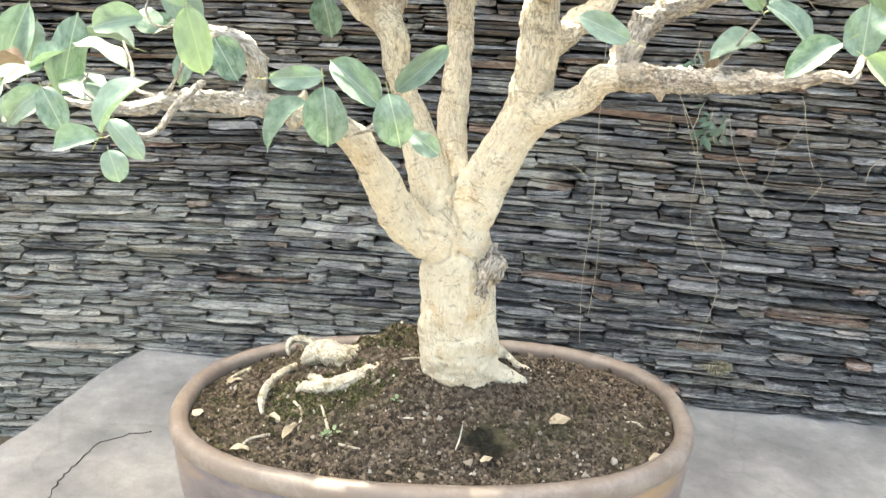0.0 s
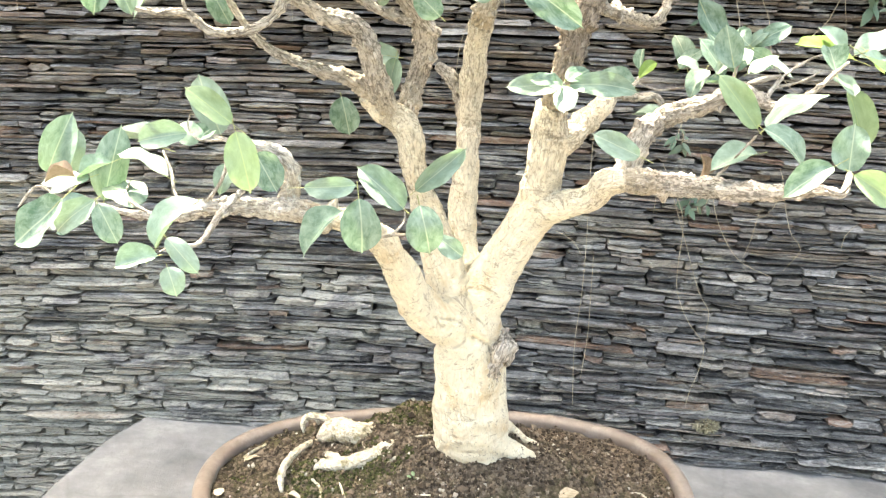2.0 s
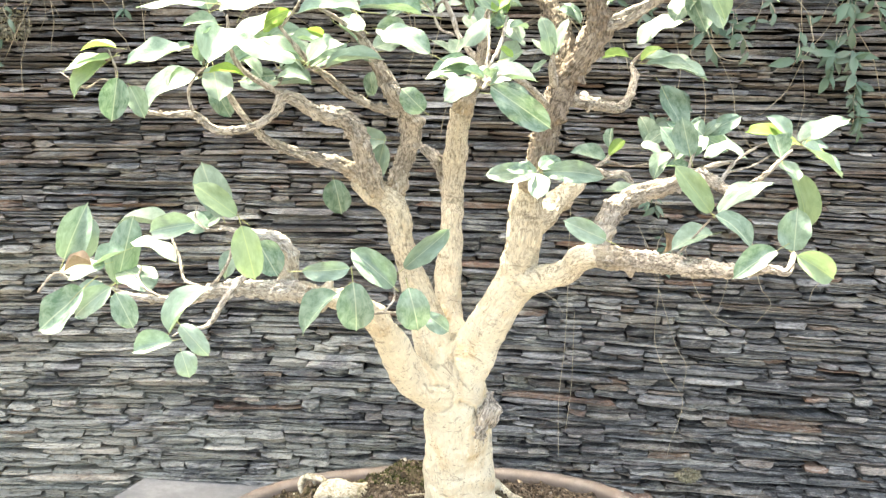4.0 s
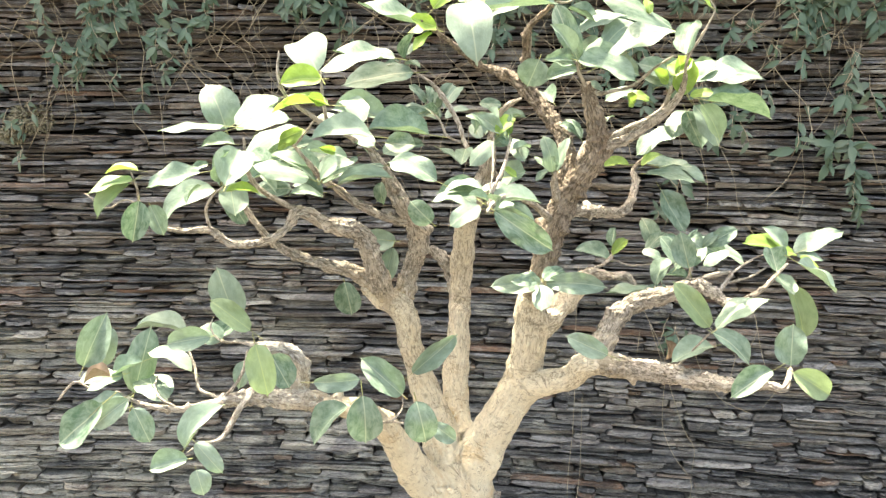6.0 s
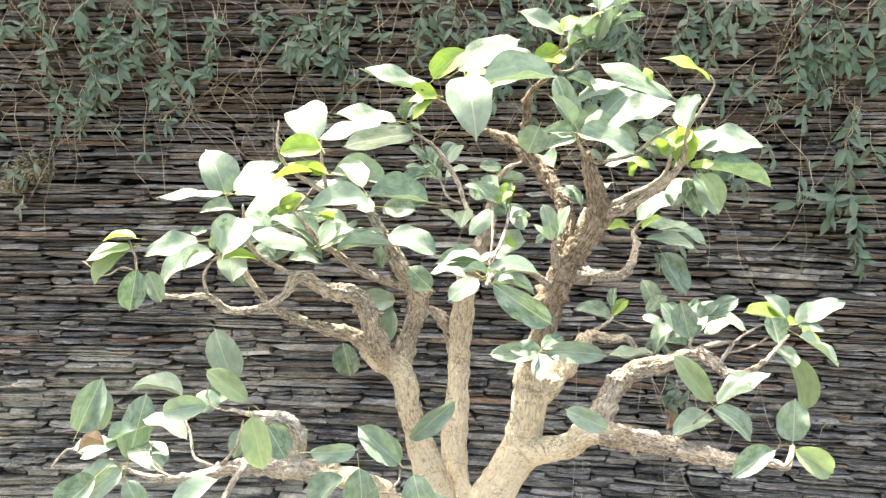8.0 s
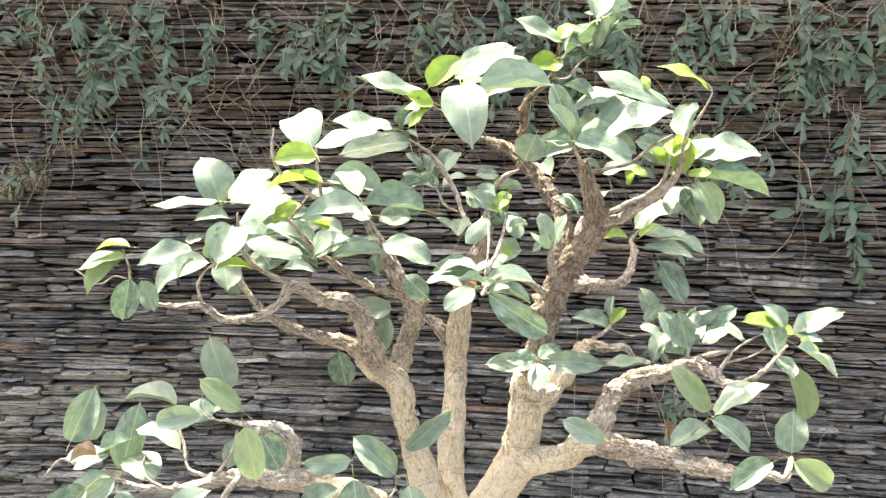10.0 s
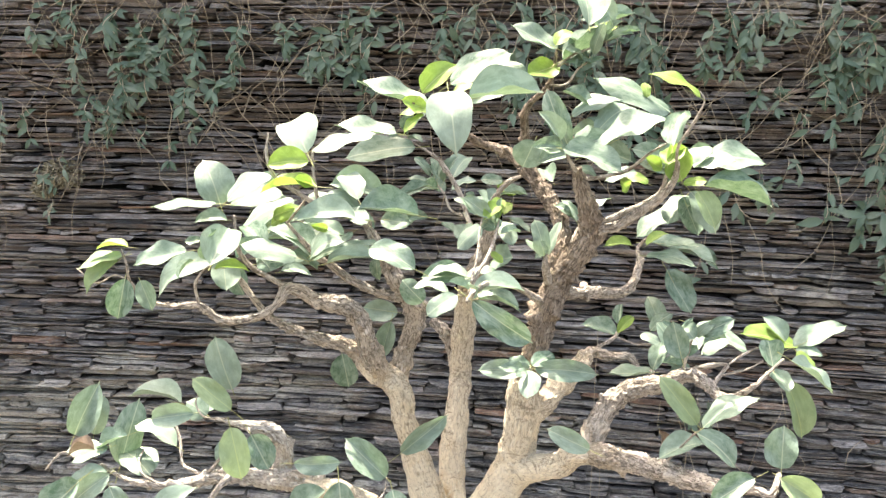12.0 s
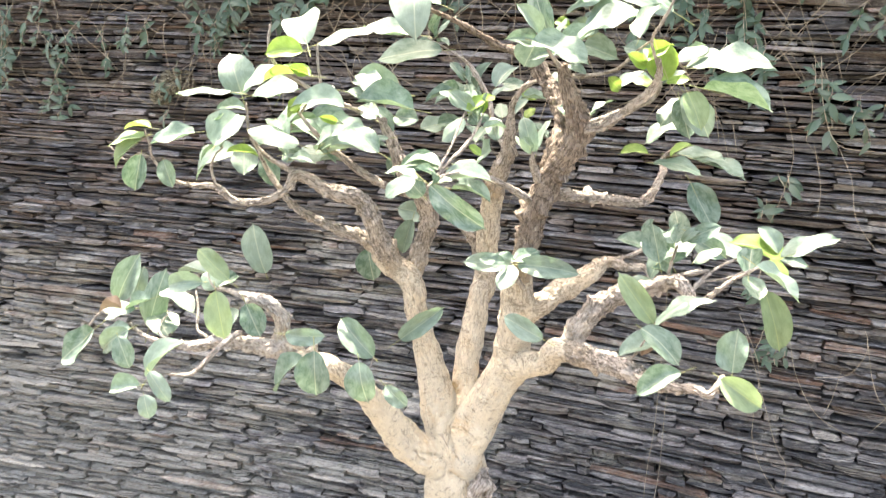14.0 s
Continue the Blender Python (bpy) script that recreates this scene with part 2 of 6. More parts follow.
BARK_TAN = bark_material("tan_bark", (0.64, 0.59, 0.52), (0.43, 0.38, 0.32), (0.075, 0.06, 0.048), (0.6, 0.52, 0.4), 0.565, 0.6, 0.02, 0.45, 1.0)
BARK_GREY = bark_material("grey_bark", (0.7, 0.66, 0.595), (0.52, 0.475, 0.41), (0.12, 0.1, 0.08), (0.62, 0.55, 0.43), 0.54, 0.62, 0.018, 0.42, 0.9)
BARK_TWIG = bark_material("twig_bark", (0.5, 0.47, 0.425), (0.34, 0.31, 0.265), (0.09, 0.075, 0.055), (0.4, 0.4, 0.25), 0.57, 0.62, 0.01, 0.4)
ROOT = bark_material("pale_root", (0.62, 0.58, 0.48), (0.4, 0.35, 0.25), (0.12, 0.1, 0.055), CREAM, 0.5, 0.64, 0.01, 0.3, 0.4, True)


def leaf_material(name, top, back, glow, thin, veins, single=True):
    s = Mat(name, 0.48, 0.45)
    if single:
        pick = s.node("ShaderNodeObjectInfo").outputs["Random"]
    else:
        pick = s.node("ShaderNodeNewGeometry").outputs["Random Per Island"]
    c = s.mix(pick, top, back)
    c = s.mix(s.ramp(s.noise(3.5, 6, 0.65, None, "Object", 0.6), [(0.38, (0, 0, 0)), (0.62, (0.7, 0.7, 0.7))]), c, tuple(x * 1.3 + 0.03 for x in back))
    c = s.mix(s.ramp(s.noise(26, 4, 0.6), [(0.6, (0, 0, 0)), (0.72, (0.35, 0.35, 0.35))]), c, tuple(x * 1.5 + 0.05 for x in back))
    sep = s.node("ShaderNodeSeparateXYZ")
    s.link(s.co.outputs["Object"], sep.inputs[0])
    ax = s.maths("ABSOLUTE", sep.outputs[0])
    rib = s.ramp(ax, [(0.01, (1, 1, 1)), (0.024, (0, 0, 0))])
    c = s.mix(s.maths("MULTIPLY", rib, 0.85), c, veins)
    slant = s.maths("SUBTRACT", sep.outputs[1], s.maths("MULTIPLY", ax, 0.55))
    wave = s.maths("SINE", s.maths("MULTIPLY", slant, 68.0))
    line = s.ramp(wave, [(0.9, (0, 0, 0)), (1.0, (0.1, 0.1, 0.1))])
    c = s.mix(line, c, veins)
    s.colour(c)
    s.bump(s.noise(6, 4), 0.1, 0.01)
    tr = s.node("ShaderNodeBsdfTranslucent")
    s.link(s.mix(0.5, c, glow), tr.inputs["Color"])
    mx = s.node("ShaderNodeMixShader")
    mx.inputs[0].default_value = thin
    s.link(s.p.outputs[0], mx.inputs[1])
    s.link(tr.outputs[0], mx.inputs[2])
    s.link(mx.outputs[0], s.t.nodes["Material Output"].inputs[0])
    return s.m


LEAF = leaf_material("fig_leaf", (0.055, 0.118, 0.076), (0.2, 0.277, 0.224), (0.15, 0.28, 0.08), 0.2, (0.36, 0.43, 0.32))
# paler copy of the fig leaf, with the look of backlight in its colour
LEAF_LIGHT_BACKLIT = leaf_material("light_backlit_fig_leaf", (0.18, 0.265, 0.14), (0.2, 0.28, 0.16), (0.22, 0.36, 0.1), 0.25, (0.32, 0.4, 0.2))
# yellow-green of new leaves; backlight on older ones is put into this colour
LEAF_YOUNG_BACKLIT = leaf_material("young_backlit_fig_leaf", (0.13, 0.23, 0.045), (0.2, 0.31, 0.08), (0.3, 0.52, 0.05), 0.38, (0.4, 0.5, 0.2))
LEAF_CREEPER = leaf_material("creeper_leaf", (0.016, 0.05, 0.032), (0.072, 0.128, 0.083), (0.08, 0.18, 0.06), 0.2, (0.14, 0.19, 0.14), False)
LEAF_DRY = leaf_material("dry_leaf", (0.12, 0.08, 0.05), (0.2, 0.15, 0.1), (0.2, 0.13, 0.07), 0.06, (0.45, 0.36, 0.25))

LEAF_LITTER = leaf_material("leaf_litter", (0.3, 0.24, 0.16), (0.46, 0.4, 0.3), (0.4, 0.3, 0.15), 0.15, (0.5, 0.43, 0.32))

g = Mat("leaf_stalk", 0.5, 0.4)
g.colour(g.ramp(g.noise(9), [(0.3, (0.2, 0.24, 0.1)), (0.7, (0.36, 0.37, 0.17))]))
STALK = g.m

g = Mat("dry_fibre", 0.85, 0.2)
g.colour(g.ramp(g.noise(20), [(0.3, (0.24, 0.205, 0.145)), (0.7, (0.5, 0.45, 0.34))]))
FIBRE = g.m


# ---- mesh helpers ----
def mesh_from(name, verts, faces, material, smooth=False):
    me = bpy.data.meshes.new(name)
    me.from_pydata([tuple(v) for v in verts], [], faces)
    me.update()
    if smooth:
        me.polygons.foreach_set("use_smooth", [True] * len(me.polygons))
    me.materials.append(material)
    return me


def part(name, me, parent, label="", kind=""):
    ob = new(name, me)
    ob.parent = parent
    return tagged(ob, label, "", "", kind)


def spline(points, step):
    """Points on a smooth line through rows of x, y, z, radius."""
    rows = [np.array(p, float) for p in points]
    rows = [2 * rows[0] - rows[1], *rows, 2 * rows[-1] - rows[-2]]
    out = []
    for i in range(1, len(rows) - 2):
        a, b, c, d = rows[i - 1:i + 3]
        n = max(2, int(np.linalg.norm(c[:3] - b[:3]) / step))
        for k in range(n):
            s = k / n
            out.append(0.5 * (2 * b + (c - a) * s + (2 * a - 5 * b + 4 * c - d) * s * s + (3 * b - a - 3 * c + d) * s ** 3))
    out.append(rows[-2])
    for p in out:
        p[3] = max(p[3], 0.0006)
    return out


def tube_data(points, sides=12, step=0.008, lumps=0.0, rings=0.0, seed=0):
    """Vertices and faces of a rounded, uneven, closed tube along the line."""
    line = spline(points, step)
    verts, faces = [], []
    up = Vector((0.3, -1, 0.2)).normalized()
    n = len(line)
    for i, row in enumerate(line):
        p = Vector(row[:3])
        q = Vector(line[min(i + 1, n - 1)][:3]) - Vector(line[max(i - 1, 0)][:3])
        q.normalize()
        u = (up - q * up.dot(q)).normalized()
        up = u
        w = q.cross(u)
        r = row[3]
        r *= 1 + rings * math.sin(i * 1.3 + seed) * 0.5 + rings * (noise.noise((i * 0.35, seed, 0)))
        if i in (0, n - 1):
            r *= 0.45
        for k in range(sides):
            ang = 2 * math.pi * k / sides
            d = u * math.cos(ang) + w * math.sin(ang)
            s = p + d * r
            bump = noise.noise(s * 38 + Vector((seed, 0, 0))) * 0.5 + noise.noise(s * 110) * 0.35 + noise.noise(s * 240) * 0.25
            verts.append(p + d * r * (1 + lumps * bump))
    for i in range(n - 1):
        for k in range(sides):
            j = (k + 1) % sides
            faces.append((i * sides + k, i * sides + j, (i + 1) * sides + j, (i + 1) * sides + k))
    faces.append(tuple(range(sides))[::-1])
    faces.append(tuple((n - 1) * sides + k for k in range(sides)))
    return verts, faces


def bark_relief(g, seed):
    """Depth of furrows, 0 to 1, at a place g in the bark's own coordinates."""
    v = Vector((g[0] * 230 + seed * 3.1, g[1] * 230, g[2] * 95))
    warp = noise.noise(v * 0.45) * 1.3
    ridge = 1 - abs(noise.noise(v + Vector((warp, warp, warp)))) * 2.6
    return max(0.0, ridge) * (0.5 + 0.5 * min(1.0, max(0.0, 0.5 + 1.6 * noise.noise(v * 0.22 + Vector((9, 0, 0))))))


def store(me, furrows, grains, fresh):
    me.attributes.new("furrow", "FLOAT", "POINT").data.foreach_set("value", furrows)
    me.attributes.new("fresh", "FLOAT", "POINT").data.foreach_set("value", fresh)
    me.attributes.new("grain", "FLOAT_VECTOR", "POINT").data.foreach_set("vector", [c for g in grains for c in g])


def bark_mesh(name, points, material, sides, step, lumps, furrow, knobs, fresh, seed):
    """A rough branch along a line: bulges, furrows, ring scars and small spurs."""
    r = random.Random(seed)
    line = spline(points, step)
    n = len(line)
    steps = [0.0]
    for i in range(1, n):
        steps.append(steps[-1] + float(np.linalg.norm(line[i][:3] - line[i - 1][:3])))
    scars, at = [], r.uniform(0.01, 0.03)
    while at < steps[-1]:
        scars.append((at, r.uniform(0.06, 0.26)))
        at += r.uniform(0.012, 0.045)
    spurs = [(r.uniform(0, steps[-1]), r.uniform(0, 6.283), r.uniform(0.3, 0.75)) for _ in range(int(knobs * steps[-1]))]
    verts, faces, deep, grains, young = [], [], [], [], []
    up = Vector((0.3, -1, 0.2)).normalized()
    for i, row in enumerate(line):
        p = Vector(row[:3])
        q = Vector(line[min(i + 1, n - 1)][:3]) - Vector(line[max(i - 1, 0)][:3])
        q.normalize()
        u = (up - q * up.dot(q)).normalized()
        up = u
        w = q.cross(u)
        rad, along = row[3], steps[i]
        swell = sum(h * math.exp(-((along - a) / 0.0025) ** 2) for a, h in scars)
        near = [s for s in spurs if abs(s[0] - along) < 3 * rad]
        for k in range(sides):
            ang = 2 * math.pi * k / sides
            d = u * math.cos(ang) + w * math.sin(ang)
            g = (math.cos(ang) * rad, math.sin(ang) * rad, along + seed)
            f = bark_relief(g, seed)
            s = p + d * rad
            bulge = 0.7 * noise.noise(s * 30 + Vector((seed, 0, 0))) + 0.28 * noise.noise(s * 110)
            crumb = noise.noise(s * 210) + 0.5 * noise.noise(s * 420)
            rr = rad * (1 + lumps * bulge + swell * (0.5 + 0.8 * noise.noise((seed, ang, along * 40))))
            for a, t, h in near:
                da = abs(math.atan2(math.sin(ang - t), math.cos(ang - t)))
                rr += rad * h * math.exp(-((along - a) / (0.3 * rad + 0.0015)) ** 2 - (da / 0.42) ** 2)
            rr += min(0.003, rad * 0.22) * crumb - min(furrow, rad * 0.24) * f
            if i in (0, n - 1):
                rr *= 0.5
            verts.append(p + d * rr)
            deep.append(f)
            grains.append(g)
            young.append(fresh * max(0.0, 1 - along / 0.07) if fresh else 0.0)
    for i in range(n - 1):
        for k in range(sides):
            j = (k + 1) % sides
            faces.append((i * sides + k, i * sides + j, (i + 1) * sides + j, (i + 1) * sides + k))
    faces.append(tuple(range(sides))[::-1])
    faces.append(tuple((n - 1) * sides + k for k in range(sides)))
    me = mesh_from(name, verts, faces, material, True)
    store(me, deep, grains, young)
    return me


def joined(pieces):
    verts, faces = [], []
    for v, f in pieces:
        o = len(verts)
        verts += v
        faces += [tuple(i + o for i in q) for q in f]
    return verts, faces


# ---- ground, slab and slate wall ----
# the unseen upper wall is added, its height chosen to shade pot and trunk
WALL_Y, WALL_TOP = 2.125, 4.2
me = mesh_from("ground", [(-400, -400, 0), (400, -400, 0), (400, 400, 0), (-400, 400, 0)], [(0, 1, 2, 3)], EARTH)
tagged(new("ground", me), "bare brown earth around the stone slab", "ground", "", "structure")


def slab_height(x, y):
    return 0.222 - 0.075 * x


def build_slab():
    outline = [(-0.84, 2.2), (-0.93, 1.95), (-0.97, 1.72), (-1.02, 1.5), (-1.04, 0.9), (-0.98, 0.45), (-0.5, 0.38), (0.3, 0.36),
               (1.1, 0.42), (1.6, 0.6), (1.75, 1.2), (1.7, 2.2), (0.6, 2.2), (-0.3, 2.2)]
    bm = bmesh.new()
    top = [bm.verts.new((x, y, slab_height(x, y))) for x, y in outline]
    low = [bm.verts.new((x * 0.98, y, -0.02)) for x, y in outline]
    bm.faces.new(top[::-1])
    n = len(top)
    for i in range(n):
        bm.faces.new((top[i], top[(i + 1) % n], low[(i + 1) % n], low[i]))
    bmesh.ops.triangulate(bm, faces=[f for f in bm.faces if len(f.verts) > 4])
    bmesh.ops.subdivide_edges(bm, edges=bm.edges, cuts=5, use_grid_fill=True)
    for v in bm.verts:
        v.co.z += noise.noise(v.co * 5) * 0.006
        v.co.x += noise.noise(v.co * 9 + Vector((5, 0, 0))) * 0.008
    bmesh.ops.recalc_face_normals(bm, faces=bm.faces)
    me = bpy.data.meshes.new("slab")
    bm.to_mesh(me)
    bm.free()
    me.materials.append(CONCRETE)
    return tagged(new("stone_slab", me), "pale grey worn stone slab under the pot", "slab", "", "structure")


slab = build_slab()


def crack_ribbon(points, seed):
    """A dark ribbon laid on the slab for a crack's shade, wandering from point to point and thinning to its ends."""
    r = random.Random(seed)
    line = spline([(x, y, 0, 0) for x, y in points], 0.012)
    verts, faces = [], []
    for i, p in enumerate(line):
        w = 0.0013 * math.sin(math.pi * (i + 0.4) / len(line)) ** 0.6 * r.uniform(0.4, 1.3)
        x, y = p[0] + r.uniform(-0.004, 0.004), p[1] + r.uniform(-0.004, 0.004)
        for dx in (-w, 0, w):
            verts.append((x + dx, y + dx * 0.5, slab_height(x, y) + noise.noise(Vector((x, y, 0.27)) * 5) * 0.006 + (0.005 if dx else 0.003)))
    for i in range(len(line) - 1):
        for k in range(2):
            a = i * 3 + k
            faces.append((a, a + 1, a + 4, a + 3))
    part("crack", mesh_from("crack", verts, faces, GAP_BLACK), slab, "dark ribbon laid on the slab in place of a narrow crack")


crack_ribbon([(-0.815, 1.44), (-0.82, 1.513), (-0.812, 1.575), (-0.807, 1.629), (-0.801, 1.657), (-0.773, 1.689), (-0.738, 1.715), (-0.71, 1.724)], 4)

wall = tagged(new("wall_north", None), "dry-stacked thin grey slate wall with dark joints", "wall", "", "structure")


def box_data(x0, y0, z0, x1, y1, z1):
    v = [(x0, y0, z0), (x1, y0, z0), (x1, y1, z0), (x0, y1, z0), (x0, y0, z1), (x1, y0, z1), (x1, y1, z1), (x0, y1, z1)]
    return v, [(0, 3, 2, 1), (4, 5, 6, 7), (0, 1, 5, 4), (1, 2, 6, 5), (2, 3, 7, 6), (3, 0, 4, 7)]


part("backing", mesh_from("backing", *box_data(-2.86, WALL_Y + 0.06, -0.05, 2.62, WALL_Y + 0.4, WALL_TOP), GAP_BLACK), wall)

rng = random.Random(11)


def slate_shape(r, n, beds):
    """One split slate of length 1, depth 1 and thickness 1: its front to -y broken in beds that stand proud or back."""
    xs = [0.0] + [(i + r.uniform(-0.35, 0.35)) / (n - 1) for i in range(1, n - 1)] + [1.0]
    tilt, bend, lean = r.gauss(0, 0.14), r.uniform(-0.07, 0.07), r.gauss(0.0, 0.05)
    turn = r.gauss(0, 0.09)
    left, right = r.choice((0.25, 0.65, 0.85, 1.0, 1.0, 1.0)), r.choice((0.25, 0.65, 0.85, 1.0, 1.0, 1.0))
    slant0, slant1 = r.uniform(-0.05, 0.05), r.uniform(-0.05, 0.05)
    cuts = sorted((r.uniform(0.15, 0.85) for _ in range(beds - 1)), reverse=True)
    back = [r.choice((0.0, 0.02, 0.05, 0.09, 0.13)) for _ in range(beds)]
    back[r.randrange(beds)] = 0.0
    verts, faces = [], []
    for i, x in enumerate(xs):
        end = i in (0, n - 1)
        e = left if i == 0 else right if i == n - 1 else 1.0
        slant = slant0 if i == 0 else slant1 if i == n - 1 else r.uniform(-0.02, 0.02)
        f = turn * (x - 0.5) + r.uniform(-0.035, 0.035) + (r.uniform(0.0, 0.12) if end else 0)
        mid = tilt * (x - 0.5) + bend * math.sin(x * 6.3) + r.uniform(-0.03, 0.03)
        t = mid + 0.5 * e * r.uniform(0.74, 1.06)
        b = mid - 0.5 * e * r.uniform(0.7, 1.02)
        levels = [1.0] + [max(0.06, min(0.94, c + r.uniform(-0.09, 0.09))) for c in cuts] + [0.0]
        verts.append((x + slant, 1.0, t))
        for k in range(beds):
            y = f + back[k] + r.uniform(-0.03, 0.03)
            for h, drop in ((levels[k], -0.02 if k else 0.0), (levels[k + 1], 0.02 if k < beds - 1 else 0.0)):
                h = max(0.0, min(1.0, h + drop))
                verts.append((x + slant * (2 * h - 1), y + lean * (2 * h - 1), b + (t - b) * h))
        verts.append((x - slant, 1.0, b))
    rows = 2 * beds + 2
    for i in range(n - 1):
        for k in range(rows - 1):
            a, c = i * rows + k, (i + 1) * rows + k
            faces.append((a, a + 1, c + 1, c))
    faces += [tuple(range(rows))[::-1], tuple((n - 1) * rows + k for k in range(rows))]
    return verts, faces


def course_slope(z):
    """The courses follow the sloping footing and level out higher up."""
    return -0.085 * max(0.0, min(1.0, (1.5 - z) / 1.0))


def course_drop(x, z):
    """How far a course has sunk at x; the fall grows to the right."""
    s = max(0.0, min(1.0, (x + 1.1) / 1.5))
    area = s * s * s - 0.5 * s ** 4
    return course_slope(z) * (1.5 * area + max(0.0, x - 0.4)), course_slope(z) * (3 * s * s - 2 * s ** 3)


SHAPES = [slate_shape(rng, 5, 2) for _ in range(50)] + [slate_shape(rng, rng.randint(6, 8), rng.choice((2, 3, 3))) for _ in range(100)]
SLATE_MESHES = [mesh_from("slate", v, f, SLATE) for v, f in SHAPES[:50]]
loose, mass_v, mass_f = [], [], []
STEP, WALL_X0, FINE_TOP = 0.01, -2.9, 2.3


def lay(x, z, ln, th):
    """One slate with its underside at z, in the sunken line of its course."""
    apart = -0.66 < x < 0.66 and 0.5 < z < 0.98 and len(loose) < 300 and rng.random() < 0.5
    k = rng.randrange(50) if apart or ln < 0.07 else rng.randrange(50, len(SHAPES))
    out = rng.uniform(-0.016, 0.018) if rng.random() < 0.18 else max(-0.012, min(0.012, rng.gauss(0.0, 0.0062)))
    fall, sl = course_drop(x + ln / 2, z)
    zz = z + th / 2 + 0.04 + fall + 0.012 * noise.noise((x * 1.3, z * 3, 0))
    flip = rng.random() < 0.5
    rot = rng.gauss(0.0, 0.014) + sl
    at = x + ln if flip else x
    m = Matrix.Translation((at, WALL_Y - out, zz + math.tan(sl) * (at - x - ln / 2))) @ Matrix.Rotation(-rot, 4, "Y") @ Matrix.Diagonal(((-1 if flip else 1) * (ln - 0.003), 0.075, th * 0.89, 1))
    if apart:
        loose.append((k, m))
        return
    o = len(mass_v)
    mass_v.extend(m @ Vector(v) for v in SHAPES[k][0])
    mass_f.extend(tuple(i + o for i in (q[::-1] if flip else q)) for q in SHAPES[k][1])


def stack_wall():
    """Slates laid one by one on the lowest free stretch, levelled up to their neighbours where they can be."""
    n = int(5.5 / STEP)
    top = np.array([-0.3 + 0.02 * rng.random() for _ in range(n)])
    while True:
        i = int(np.argmin(top))
        z = top[i]
        if z > FINE_TOP:
            break
        l = r = i
        while l > 0 and top[l - 1] - z < 0.0035:
            l -= 1
        while r < n - 1 and top[r + 1] - z < 0.0035:
            r += 1
        beside = [top[k] - z for k in (l - 1, r + 1) if 0 <= k < n]
        room = r - l + 1
        if room < 3:
            if beside and min(beside) > 0.009 and room == 2:
                lay(WALL_X0 + l * STEP, z, room * STEP, min(beside) * 0.9)
            top[l:r + 1] = z + min(beside) if beside else z + 0.01
            continue
        want = rng.randint(4, 12) if rng.random() < 0.62 else rng.randint(12, 32)
        if room > want + 4:
            if rng.random() < 0.5:
                r = l + want - 1
            else:
                l = r - want + 1
        thin = 0.0065 if z > 0.95 else 0.0075
        thick = thin + (0.011 if z > 0.95 else 0.015) * rng.random() ** 1.7
        fits = [b for b in beside if thin < b < thin + 0.016]
        if fits and rng.random() < 0.7:
            thick = rng.choice(fits)
        base = float(top[l:r + 1].max())
        lay(WALL_X0 + l * STEP, base, (r - l + 1) * STEP, thick)
        top[l:r + 1] = base + thick
    z = FINE_TOP + 0.01
    while z < WALL_TOP:
        x = WALL_X0
        while x < 2.6:
            ln = rng.uniform(0.15, 0.35)
            lay(x, z, ln, 0.05)
            x += ln
        z += 0.05


stack_wall()

# ---- the oval pot with its soil ----
CX, CY, RIM = -0.058, 1.266, 0.642


def oval(ang, a, b, power=2.35):
    c, s = math.cos(ang), math.sin(ang)
    k = (abs(c / a) ** power + abs(s / b) ** power) ** (-1 / power)
    return CX + c * k, CY + s * k


def lathe_oval(name, profile, material, segs=120, close=True):
    verts, faces = [], []
    for da, z in profile:
        for k in range(segs):
            x, y = oval(2 * math.pi * k / segs, 0.41 + da, 0.252 + da)
            wob = noise.noise((x * 6, y * 6, z * 3)) * 0.0012
            verts.append((x + wob, y + wob, z + wob))
    n = len(profile)
    for i in range(n if close else n - 1):
        for k in range(segs):
            j = (k + 1) % segs
            i2 = (i + 1) % n
            faces.append((i * segs + k, i * segs + j, i2 * segs + j, i2 * segs + k))
    return mesh_from(name, verts, faces, material, True)


pot = tagged(new("bonsai_pot", None), "oval brown clay pot with a rounded rim, standing on the slab", "pot")
BOTTOM = 0.275
part("rim", lathe_oval("rim", [(-0.027, RIM - 0.03), (-0.027, RIM - 0.007), (-0.023, RIM - 0.001), (-0.014, RIM + 0.002), (-0.004, RIM), (0.001, RIM - 0.006), (0.002, RIM - 0.018), (0.0, RIM - 0.027),
                                (-0.005, RIM - 0.032), (-0.012, RIM - 0.034)], CLAY), pot, "smooth worn brown clay rim")
part("body", lathe_oval("body", [(-0.03, RIM - 0.02), (-0.028, RIM - 0.05), (-0.034, 0.48), (-0.06, 0.36), (-0.095, BOTTOM + 0.02), (-0.095, BOTTOM),
                                 (-0.08, BOTTOM), (-0.045, 0.34), (-0.018, 0.44), (-0.0075, 0.53), (-0.0035, RIM - 0.06), (-0.004, RIM - 0.04), (-0.006, RIM - 0.032)], CLAY_WALL), pot, "glossy mottled brown and grey clay side")
for fx, fy in ((-0.3, 1.15), (0.17, 1.15), (-0.3, 1.36), (0.17, 1.36)):
    v, f = box_data(fx - 0.05, fy - 0.03, slab_height(fx, fy) - 0.01, fx + 0.05, fy + 0.03, BOTTOM + 0.006)
    part("foot", mesh_from("foot", v, f, CLAY_WALL), pot)


PIT = (0.03, 1.128)


